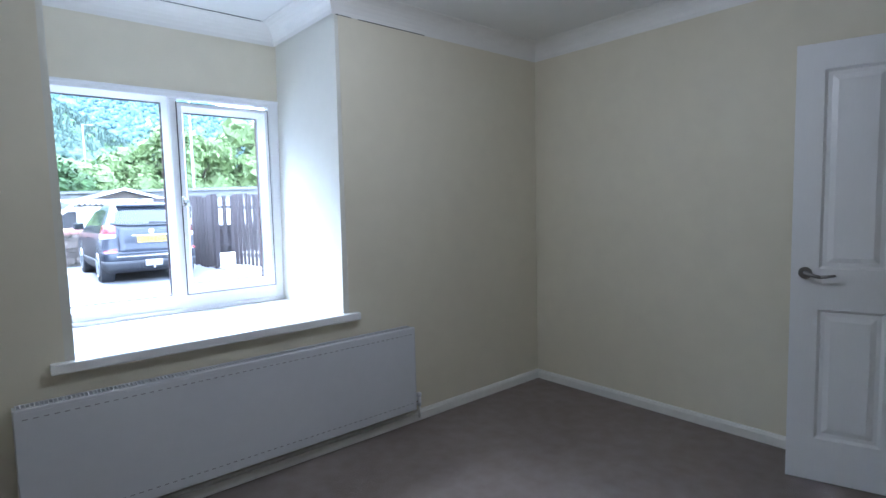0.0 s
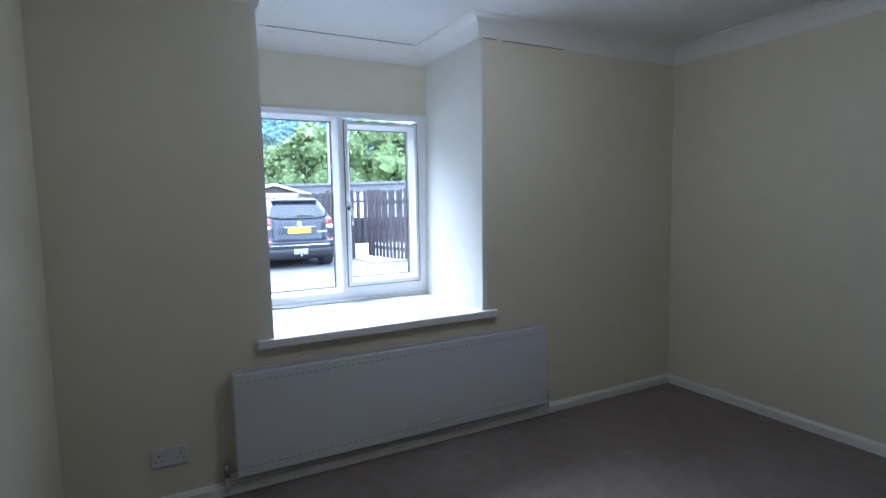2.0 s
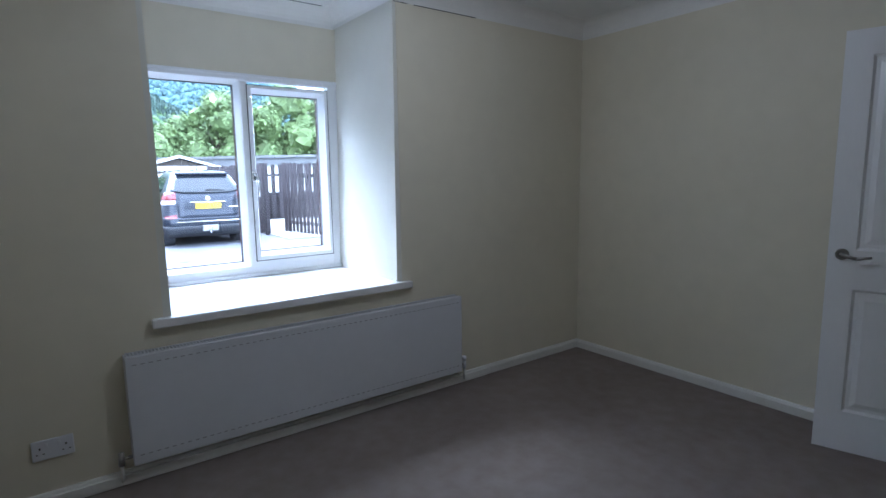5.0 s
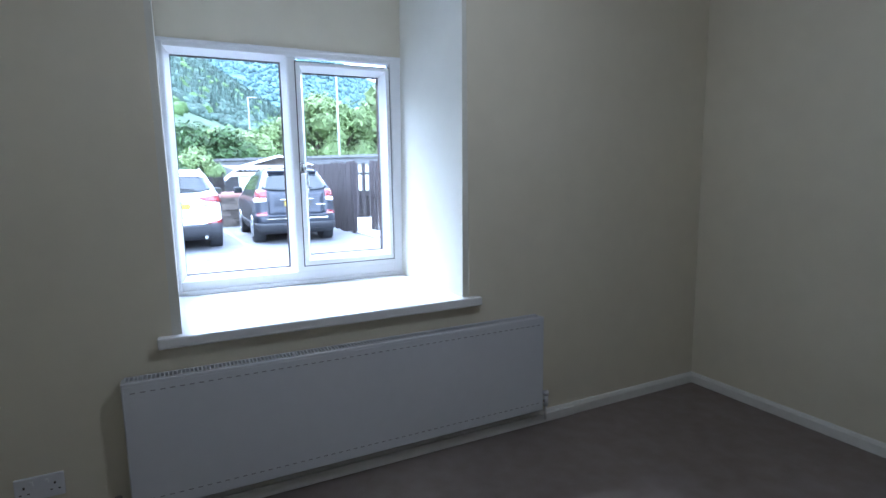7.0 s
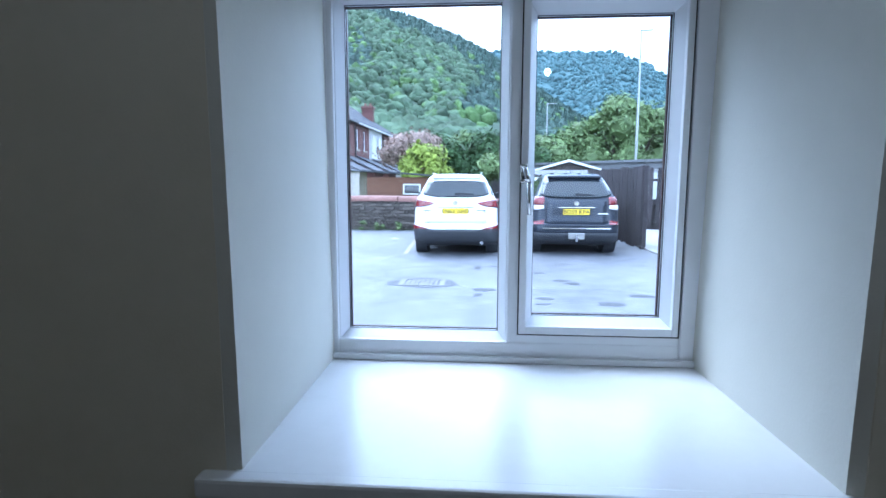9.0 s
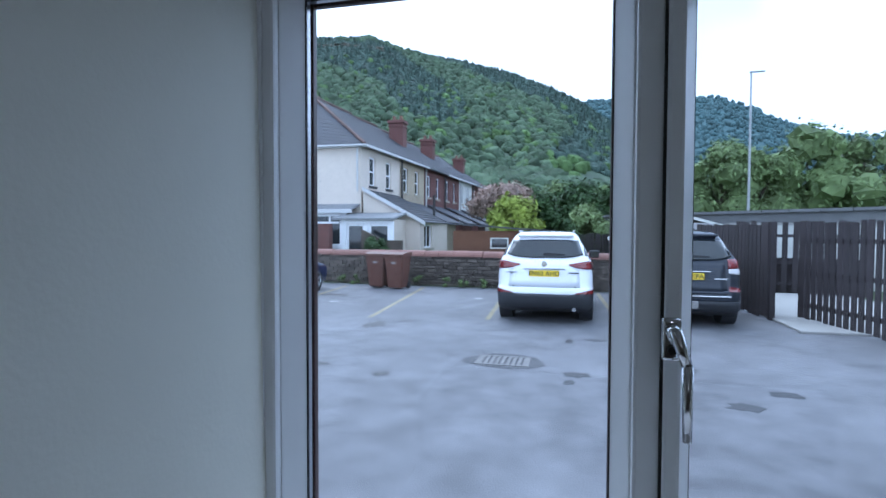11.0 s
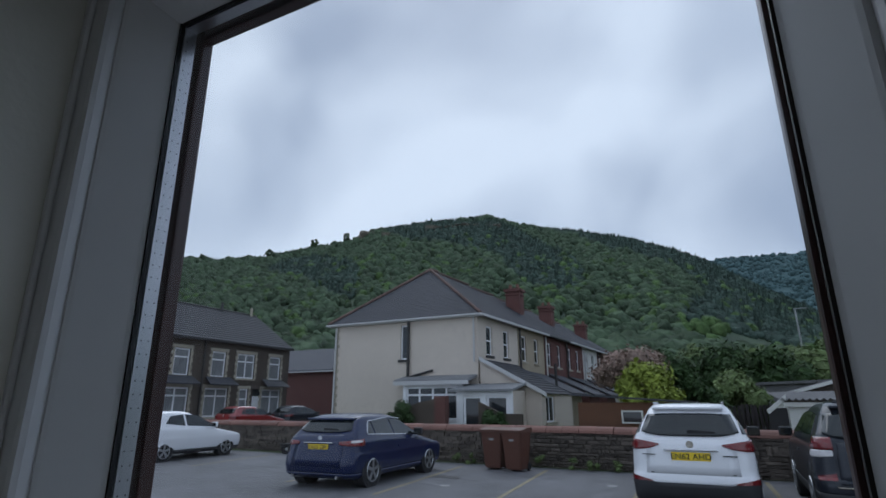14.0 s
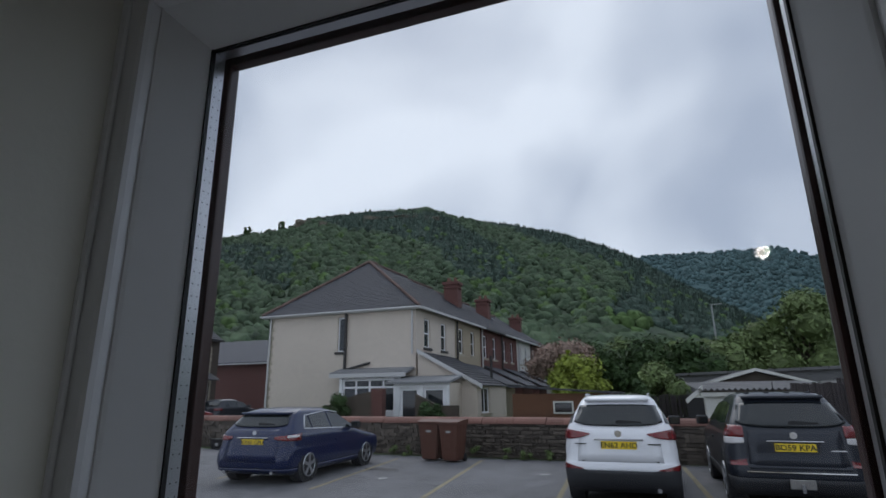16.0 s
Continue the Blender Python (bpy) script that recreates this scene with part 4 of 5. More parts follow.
def make_fence(label, p0, p1, height, slat_w, gap, rails=(.25, .85, 1.45), z0=-.1, group="yard fence", ragged=.03):
    p0, p1 = Vector((*p0, z0)), Vector((*p1, z0))
    d = p1 - p0
    f = thing("fence", label, "fence", Matrix.Translation(p0) @ Matrix.Rotation(math.atan2(d.y, d.x), 4, 'Z'), group)
    L = d.length
    n = int(L / (slat_w + gap))
    me = mesh_of("slat", boxed(-slat_w / 2, slat_w / 2, -.011, .011, .04, height, .003), M_FENCE)
    r = random.Random(int(L * 100))
    for k in range(n):
        piece("slat", me, f, pose((k + .5) * L / n, -.035, r.uniform(-ragged, ragged), 0, r.uniform(-.6, .6)))
    for z in rails:
        part("fence_rail", boxed(0, L, -.022, .022, z, z + .08, .004), M_FENCE, f)
    k = max(2, int(L / 1.9) + 1)
    for i in range(k):
        x = L * i / (k - 1)
        part("post", boxed(x - .05, x + .05, -.03, .07, 0, height + .03, .006), M_FENCE, f)
    return f


make_fence("dark-stained close-slatted timber fence beside the parking bay", (3.55, 14.7), (4.02, 10.95), 1.80, .14, .02)
make_fence("dark-stained slatted timber gate panel at the path", (4.62, 11.2), (5.3, 8.0), 1.82, .11, .05)
make_fence("dark-stained open picket fence at the back of the path", (4.9, 16.3), (7.6, 15.2), 1.92, .13, .10, rails=(.22, .78, 1.5))
make_fence("low weathered timber garden fence between shrubs", (-.9, 25.2), (2.4, 25.7), 1.55, .12, .03, rails=(.3, 1.1), group="garden fence")
structure("path_slab", boxed(4.05, 7.2, 9.6, 15.6, -.099, -.06, .01), M_CONC, "pale concrete path slab between fences", "path")

# ---- sheds ----
M_CLAD = material("white_painted_boards", (0.62, 0.62, 0.58), 0.6, var=0.08, scale=4)
M_ASB = material("grey_corrugated_sheet", (0.15, 0.15, 0.155), 0.85, var=0.25, scale=3, bump=0.4)
M_SHEDWOOD = material("brown_shed_boards", (0.13, 0.060, 0.032), 0.8, var=0.2, scale=5, per_piece=.15)
M_HOUSEGLASS = material("house_window_glass", (0.03, 0.035, 0.04), 0.08, var=0.3, scale=.8, spec=0.7)
M_SLATE = material("grey_roof_slate", (0.056, 0.058, 0.069), 0.7, var=0.42, scale=2.6, bump=0.4, bump_scale=12, per_piece=.18)
ga = thing("garage", "white boarded garage with corrugated grey roof", "garage", pose(1.95, 17.2, -.1))
part("garage_wall", boxed(0, 3.2, .02, 4.5, 0, 1.62), M_CLAD, ga)
for k in range(11):
    part("board", slabbed([(0, .0, .1 + k * .14), (0, .022, .1 + k * .14), (0, .022, .238 + k * .14), (0, .012, .238 + k * .14)], (3.2, 0, 0)), M_CLAD, ga)
bm = bmesh.new()
N = 96
a = [[bm.verts.new((-.15 + 3.5 * i / N, yy, zz + .03 * math.sin(i * 2 * math.pi / 4) + dz)) for i in range(N + 1)] for yy, zz in ((-.2, 1.70), (4.7, 1.95)) for dz in (0, .02)]
for i in range(N):
    for p, q in ((0, 2), (1, 3), (0, 1), (2, 3)):
        bm.faces.new((a[p][i], a[p][i + 1], a[q][i + 1], a[q][i]))
bmesh.ops.recalc_face_normals(bm, faces=bm.faces)
part("corrugated_roof", bm, M_ASB, ga)
part("fascia_board", boxed(-.1, 3.3, -.12, -.09, 1.53, 1.64, .005), M_CLAD, ga)
part("bargeboard", slabbed([(-.45, -.1, 1.35), (-.02, -.1, 1.72), (-.02, -.1, 1.84), (-.5, -.1, 1.45)], (0, .03, 0)), M_CLAD, ga)
part("side_door", boxed(-.45, -.02, .10, .14, 0, 1.5), M_BLACK, ga)
g2 = thing("garage_gabled", "low gabled garage with pale verge boards", "garage", pose(4.15, 22.5, -.1))
part("gable_wall", slabbed([(-1.5, 0, 0), (1.5, 0, 0), (1.5, 0, 1.90), (0, 0, 2.32), (-1.5, 0, 1.90)], (0, 4, 0)), M_STONE2, g2)
for s in (-1, 1):
    part("roof_slope", slabbed([(0, -.25, 2.38), (s * 1.75, -.25, 1.89), (s * 1.75, 4.2, 1.89), (0, 4.2, 2.38)], (0, 0, .06)), M_ASB, g2)
    part("bargeboard", slabbed([(0, -.28, 2.34), (s * 1.8, -.28, 1.84), (s * 1.8, -.28, 1.93), (0, -.28, 2.45)], (0, .03, 0)), M_CLAD, g2)
sh = thing("garden_shed", "brown timber garden shed with a small white window", "shed", pose(-4.1, 20.0, -.1))
part("shed_wall", boxed(0, 3.6, .02, 2.2, 0, 1.66), M_SHEDWOOD, sh)
for k in range(12):
    part("board", slabbed([(0, 0, k * .138), (0, .022, k * .138), (0, .022, k * .138 + .136), (0, .012, k * .138 + .136)], (3.6, 0, 0)), M_SHEDWOOD, sh)
part("shed_roof", slabbed([(-.15, -.2, 1.90), (3.8, -.2, 1.62), (3.8, 2.4, 1.62), (-.15, 2.4, 1.90)], (0, 0, .06)), M_SLATE, sh)
w = part("window", boxed(1.45, 2.15, -.03, .03, .98, 1.40), M_CLAD, sh)
part("pane", boxed(1.51, 2.09, -.036, -.02, 1.03, 1.35), M_HOUSEGLASS, w)
rw = tagged(thing("retaining_wall", "long grey stone retaining wall behind the yard", "wall"), kind="structure")
part("wall_core", slabbed([(2.0, 33, -.1), (17, 18.5, -.1), (17.4, 18.9, -.1), (2.4, 33.4, -.1)], (0, 0, 2.5)), M_ASB, rw)
for k in range(18):
    t0, t1 = k / 18, (k + .97) / 18
    part("cap_stone", slabbed([(2 - .1 + 15 * t0, 33 - .1 - 14.5 * t0, 2.4), (2 - .1 + 15 * t1, 33 - .1 - 14.5 * t1, 2.4), (2.5 + 15 * t1, 33.5 - 14.5 * t1, 2.4), (2.5 + 15 * t0, 33.5 - 14.5 * t0, 2.4)], (0, 0, .13)), M_ASB, rw)

ww = tagged(thing("white_wall", "low white-rendered wall behind the picket fence", "wall"), kind="structure")
part("wall_body", slabbed([(5.2, 18.6, -.1), (9.6, 16.6, -.1), (9.7, 16.8, -.1), (5.3, 18.8, -.1)], (0, 0, 1.85)), M_CLAD, ww)
part("wall_coping", slabbed([(5.1, 18.55, 1.75), (9.65, 16.5, 1.75), (9.8, 16.85, 1.75), (5.25, 18.9, 1.75)], (0, 0, .07)), M_CONC, ww)
bd = tagged(thing("fence_backboard", "solid dark board behind the lower pickets", "fence", group="yard fence"))
part("board", slabbed([(4.9, 16.38, -.1), (7.6, 15.28, -.1), (7.61, 15.31, -.1), (4.91, 16.41, -.1)], (0, 0, .95)), M_FENCE, bd)

# ---- houses ----
M_RENDER = material("cream_render", (0.62, 0.55, 0.475), 0.9, var=0.07, scale=0.6, bump=0.3, bump_scale=25)
M_TAN = material("tan_render", (0.40, 0.34, 0.25), 0.9, var=0.08, scale=0.6, bump=0.3, bump_scale=25)
M_BRICK = material("red_brick", (0.135, 0.060, 0.052), 0.85, var=0.2, scale=3, bump=0.4, bump_scale=14)
M_WHITER = material("white_render", (0.66, 0.65, 0.62), 0.85, var=0.06, scale=0.8)
M_DARKSTONE = material("dark_brown_stonework", (0.085, 0.068, 0.055), 0.9, var=0.35, scale=3, bump=0.7, bump_scale=9)
M_QUOIN = material("pale_stone_dressing", (0.42, 0.38, 0.30), 0.85, var=0.12, scale=4, per_piece=.12)
M_GUTTER = material("white_gutter_plastic", (0.52, 0.52, 0.52), 0.4, var=0.04)
M_DARKPIPE = material("black_drainpipe", (0.03, 0.028, 0.028), 0.5, var=0.1)
M_NETGLASS = material("net_curtained_glass", (0.24, 0.25, 0.26), 0.12, var=0.35, scale=1.6, spec=0.6, stretch=(4, 4, 1))
M_CURTAIN = material("pale_net_curtain", (0.42, 0.42, 0.42), 0.8, var=0.15, scale=6, stretch=(8, 8, 1))
M_HIP = material("weathered_hip_tile", (0.135, 0.085, 0.072), 0.85, var=0.25, scale=5, per_piece=.25)
M_LEAD = material("grey_flat_roof_felt", (0.22, 0.225, 0.235), 0.7, var=0.15, scale=2)
M_POT = material("terracotta_pot", (0.17, 0.085, 0.062), 0.8, var=0.15, scale=6)


def wall_panel(house, p0, p1, z0, z1, holes, mat, th=.28, name="wall"):
    """A wall between two plan points, seen from its right-hand side, with openings (s0, s1, z0, z1) cut through; returns its pose."""
    p0, p1 = Vector((*p0, 0)), Vector((*p1, 0))
    d = p1 - p0
    m = Matrix.Translation(p0) @ Matrix.Rotation(math.atan2(d.y, d.x), 4, 'Z')
    L = d.length
    xs = sorted({0, L, *[h[0] for h in holes], *[h[1] for h in holes]})
    zs = sorted({z0, z1, *[h[2] for h in holes], *[h[3] for h in holes]})
    bm = bmesh.new()
    for a, b in zip(xs, xs[1:]):
        for c, e in zip(zs, zs[1:]):
            if not any(h[0] <= (a + b) / 2 <= h[1] and h[2] <= (c + e) / 2 <= h[3] for h in holes):
                box(bm, a, b, 0, th, c, e)
    bmesh.ops.remove_doubles(bm, verts=bm.verts, dist=.0005)
    part(name, bm, mat, house, at=m)
    return m


def house_window(house, m, h, mull=1, transom=.65, sill=True, glass=None, frame_mat=None, fw=.07, surround=None):
    s0, s1, z0, z1 = h
    w = part("window", boxed(s0, s1, .20, .24, z0, z1), M_CURTAIN, house, at=m)
    fm = frame_mat or M_UPVC
    bm = frame_ring(bmesh.new(), s0, s1, z0, z1, fw, fw, fw, fw, .08, .14, .0)
    for k in range(1, mull + 1):
        x = s0 + (s1 - s0) * k / (mull + 1)
        box(bm, x - fw / 2, x + fw / 2, .082, .138, z0 + fw, z1 - fw)
    if transom:
        z = z0 + (z1 - z0) * transom
        box(bm, s0 + fw, s1 - fw, .083, .137, z - fw / 2, z + fw / 2)
    part("window_frame", bm, fm, w)
    part("pane", boxed(s0 + fw, s1 - fw, .108, .116, z0 + fw, z1 - fw), glass or M_HOUSEGLASS, w)
    if sill:
        part("sill", boxed(s0 - .1, s1 + .1, -.07, .10, z0 - .12, z0 - .002), M_DARKPIPE if sill == 'dark' else M_QUOIN, w)
    if surround:
        n = int((z1 - z0) / .2)
        for k in range(n):
            z = z0 + k * (z1 - z0) / n
            e = .13 if k % 2 else .24
            for a, b in ((s0 - e, s0), (s1, s1 + e)):
                part("quoin", boxed(a, b, -.02, .05, z + .005, z + (z1 - z0) / n - .005), M_QUOIN, w)
        part("lintel", boxed(s0 - .2, s1 + .2, -.02, .05, z1, z1 + .2), M_QUOIN, w)
    return w


# the rendered end house and its terrace
E0, HX0, HX1, HY = 5.55, -17.5, -9.3, 23.3
TEND = 53.0
lean = .05
hs = tagged(thing("house", "cream-rendered end-of-terrace house with hipped slate roof", "house"))
sx = lambda y: HX1 + lean * (y - HY)
fr_holes = [(4.05, 4.5, 3.62, 5.30), (4.95, 7.7, .9, 2.45)]
m = wall_panel(hs, (HX0, HY), (HX1, HY), -.1, E0, fr_holes, M_RENDER)
house_window(hs, m, fr_holes[0], 0, 0, 'dark')
house_window(hs, m, fr_holes[1], 2, .72)
y1 = 28.2
side_holes = [(.95, 1.65, 3.75, 5.15), (3.0, 3.7, 3.75, 5.15)]
m = wall_panel(hs, (sx(HY), HY), (sx(y1), y1), -.1, E0, side_holes, M_RENDER)
for h in side_holes:
    house_window(hs, m, h, 0, .5, 'dark')
part("wall", boxed(HX0, HX0 + .28, HY + .28, y1, -.1, E0), M_RENDER, hs)
RY0, RZ, RXM = 27.6, 9.15, -14.1


def roof_pair(parent, ya, yb, hip, mat):
    """Slate slopes from ya to yb, with courses laid as overlapping strips, hipped towards ya when asked."""
    def strip_rows(a0, a1, b0, b1, rows, name):
        a0, a1, b0, b1 = map(Vector, (a0, a1, b0, b1))
        nrm = (a1 - a0).cross(b0 - a0).normalized()
        if nrm.z < 0:
            nrm = -nrm
        bm = bmesh.new()
        for k in range(rows):
            t0, t1 = k / rows, min(1, (k + 1.08) / rows)
            q = [a0.lerp(b0, t0) + nrm * .016, a1.lerp(b1, t0) + nrm * .016, a1.lerp(b1, t1), a0.lerp(b0, t1)]
            slab(bm, q, -nrm * .02)
        return part(name, bm, mat, parent)
    o = .3
    ex = lambda y: sx(y) + o
    wx = HX0 - o
    top_a = RY0 if hip else ya
    strip_rows((ex(ya) if not hip else ex(ya), ya - (o if hip else 0), E0), (ex(yb), yb, E0), (RXM, top_a, RZ), (RXM + .03 * (yb - HY), yb, RZ), 38, "roof_slope")
    strip_rows((wx, ya - (o if hip else 0), E0), (wx, yb, E0), (RXM, top_a, RZ), (RXM, yb, RZ), 38, "roof_slope")
    if hip:
        strip_rows((wx, HY - o, E0), (ex(HY), HY - o, E0), (RXM, RY0, RZ), (RXM + .01, RY0, RZ), 38, "roof_slope")
        for x in (wx, ex(HY)):
            a, b = Vector((x, HY - o, E0 + .06)), Vector((RXM, RY0, RZ + .07))
            for k in range(18):
                part("hip_tile", rodded(a.lerp(b, k / 18), a.lerp(b, (k + .96) / 18), .075, .07, 8), M_HIP, parent)
    part("ridge", rodded((RXM, top_a, RZ + .04), (RXM + .03 * (yb - HY), yb, RZ + .04), .10, seg=8), M_HIP, parent)


roof_pair(hs, HY, y1, True, M_SLATE)
part("gutter", boxed(HX0 - .38, HX1 + .38, HY - .40, HY - .30, E0 - .07, E0 + .01, .02), M_GUTTER, hs)
part("soffit", boxed(HX0 - .3, HX1 + .3, HY - .30, HY - .002, E0 - .10, E0 - .04), M_GUTTER, hs)
part("gutter", slabbed([(sx(HY) + .30, HY - .3, E0 - .1), (sx(y1) + .30, y1, E0 - .1), (sx(y1) + .42, y1, E0 - .1), (sx(HY) + .42, HY - .3, E0 - .1)], (0, 0, .11)), M_GUTTER, hs)
part("downpipe", rodded((HX0 + .12, HY - .09, -.1), (HX0 + .12, HY - .09, E0 - .1), .05), M_GUTTER, hs)
part("downpipe", rodded((HX1 - .15, HY - .09, 3.4), (HX1 - .15, HY - .09, E0 - .1), .045), M_GUTTER, hs)
bm = rodded((-12.95, HY - .1, -.1), (-12.95, HY - .1, E0 - .05), .07)
rod(bm, (-12.95, HY - .1, 2.75), (-11.6, HY - .1, 3.05), .06)
part("soil_pipe", bm, M_DARKPIPE, hs)
for k in range(26):
    part("quoin", boxed(HX0 - .012, HX0 + (.30 if k % 2 else .20), HY - .012, HY + .1, -.05 + k * .21, .14 + k * .21), M_QUOIN, hs)
# bay roof, porch, annexe
part("bay_roof", slabbed([(-13.2, HY - 1.0, 2.48), (-9.35, HY - 1.0, 2.48), (-9.35, HY, 2.72), (-13.2, HY, 2.72)], (0, 0, .10)), M_LEAD, hs)
part("bay_fascia", boxed(-13.2, -9.35, HY - 1.03, HY - .98, 2.36, 2.54), M_GUTTER, hs)
bh = [(.15, 2.9, .85, 2.30)]
m = wall_panel(hs, (-12.75, HY - .85), (-9.7, HY - .85), -.1, 2.38, bh, M_UPVC, .1, "bay_front")
house_window(hs, m, bh[0], 3, .74, False, fw=.09)
part("porch_roof", slabbed([(-9.9, HY - 1.9, 2.02), (-7.0, HY - 1.9, 2.02), (-7.0, HY - .2, 2.30), (-9.9, HY - .2, 2.30)], (0, 0, .09)), M_LEAD, hs)
ph = [(.30, 1.15, -.05, 1.85), (1.35, 2.3, .2, 1.85)]
m = wall_panel(hs, (-9.6, HY - 1.7), (-7.1, HY - 1.7), -.1, 2.02, ph, M_UPVC, .1, "porch_front")
for h in ph:
    house_window(hs, m, h, 0, 0, False, fw=.1)
part("porch_wall", boxed(-7.2, -7.1, HY - 1.6, HY, -.1, 2.05), M_RENDER, hs)
ah = [(.55, 1.75, .75, 1.85)]
part("annexe_wall", slabbed([(-9.2, HY + .02, -.1), (-6.4, HY + .02, -.1), (-6.4, HY + .02, 1.95), (-9.2, HY + .02, 3.42)], (0, .25, 0)), M_RENDER, hs)
m = wall_panel(hs, (-6.4, HY), (-6.2, HY + 4.4), -.1, 1.95, ah, M_RENDER, .25, "annexe_side")
house_window(hs, m, ah[0], 1, 0)
ar = bmesh.new()
for k in range(12):
    t0, t1 = k / 12, (k + 1.05) / 12
    P = lambda t, y: Vector((-6.15 - 2.95 * t, y, 1.92 + 1.58 * t))
    slab(ar, [P(t0, HY - .2) + Vector((0, 0, .05)), P(t0, HY + 4.6) + Vector((0, 0, .05)), P(t1, HY + 4.6), P(t1, HY - .2)], (0, 0, -.04))
part("annexe_roof", ar, M_SLATE, hs)
part("bargeboard", slabbed([(-9.15, HY - .24, 3.42), (-6.1, HY - .24, 1.80), (-6.1, HY - .24, 1.98), (-9.15, HY - .24, 3.60)], (0, .04, 0)), M_GUTTER, hs)
part("flue", rodded((-7.0, HY + 4.7, 2.0), (-7.0, HY + 4.7, 3.5), .07), M_DARKPIPE, hs)
# garden brick wall with shrub in front of the bay
gw = thing("garden_wall", "low dark brick garden wall with ramped top", "wall", kind="structure")
part("wall_body", slabbed([(-12.6, 20.9, -.1), (-10.2, 20.9, -.1), (-10.2, 20.9, 1.75), (-11.0, 20.9, 1.6), (-12.6, 20.9, 1.1)], (0, .22, 0)), M_DARKSTONE, gw)
part("pier", boxed(-10.25, -9.75, 20.85, 21.2, -.1, 1.85, .01), M_BRICK, gw)
part("wall_body", slabbed([(-8.3, 20.9, -.1), (-6.5, 20.9, -.1), (-6.5, 20.9, 1.15), (-7.3, 20.9, 1.15), (-8.3, 20.9, 1.6)], (0, .22, 0)), M_DARKSTONE, gw)

unit = [(28.2, 32.4, M_TAN), (32.4, 36.6, M_BRICK), (36.6, 40.8, M_BRICK), (40.8, 45.0, M_WHITER), (45.0, 49.0, M_BRICK), (49.0, TEND, M_WHITER)]
for k, (ya, yb, mt) in enumerate(unit):
    tn = thing("terraced_house", ("tan-rendered", "red brick", "red brick", "white-rendered", "red brick", "white-rendered")[k] + " terraced house with slate roof", "house", group="terrace")
    hh = [(.6, 1.3, 3.75, 5.15), (2.5, 3.2, 3.75, 5.15)]
    m = wall_panel(tn, (sx(ya), ya), (sx(yb), yb), -.1, E0, hh, mt)
    for h in hh:
        house_window(tn, m, h, 0, .5)
    roof_pair(tn, ya, yb, False, M_SLATE)
    part("gutter", slabbed([(sx(ya) + .30, ya, E0 - .1), (sx(yb) + .30, yb, E0 - .1), (sx(yb) + .42, yb, E0 - .1), (sx(ya) + .42, ya, E0 - .1)], (0, 0, .11)), M_GUTTER if k != 1 else M_DARKPIPE, tn)
    part("downpipe", rodded((sx(ya) + .12, ya + .1, 2.5), (sx(ya) + .12, ya + .1, E0 - .1), .055), M_GUTTER if k % 2 else M_DARKPIPE, tn)
    part("back_kitchen", boxed(sx(ya), sx(ya) + 2.4, ya + .6, yb - .6, -.1, 2.0), mt, tn)
    part("kitchen_roof", slabbed([(sx(ya), ya + .4, 3.2), (sx(ya) + 2.7, ya + .4, 1.95), (sx(ya) + 2.7, yb - .4, 1.95), (sx(ya), yb - .4, 3.2)], (0, 0, .1)), M_SLATE, tn)
    if k in (1, 3, 5):
        cx, cy, top = {1: (-11.7, 35.6, 9.2), 3: (-11.7, 43.4, 9.2), 5: (-10.95, 52.3, 8.75)}[k]
        ch = part("chimney", boxed(cx - .5, cx + .5, cy - .4, cy + .5, 6.0, top), M_BRICK, tn)
        part("chimney_cap", boxed(cx - .6, cx + .6, cy - .5, cy + .6, top - .15, top + .05), M_BRICK, ch)
        part("chimney_cap", boxed(cx - .56, cx + .56, cy - .46, cy + .56, top - .42, top - .34), M_BRICK, ch)
        for x in (cx - .25, cx + .25):
            part("chimney_pot", rodded((x, cy, top + .05), (x, cy, top + .4), .14, .11, 12), M_POT, ch)
    if k == 5:
        part("gable_wall", slabbed([(HX0, yb - .2, -.1), (sx(yb), yb - .2, -.1), (sx(yb), yb - .2, E0), (RXM, yb - .2, RZ), (HX0, yb - .2, E0)], (0, .2, 0)), M_WHITER, tn)

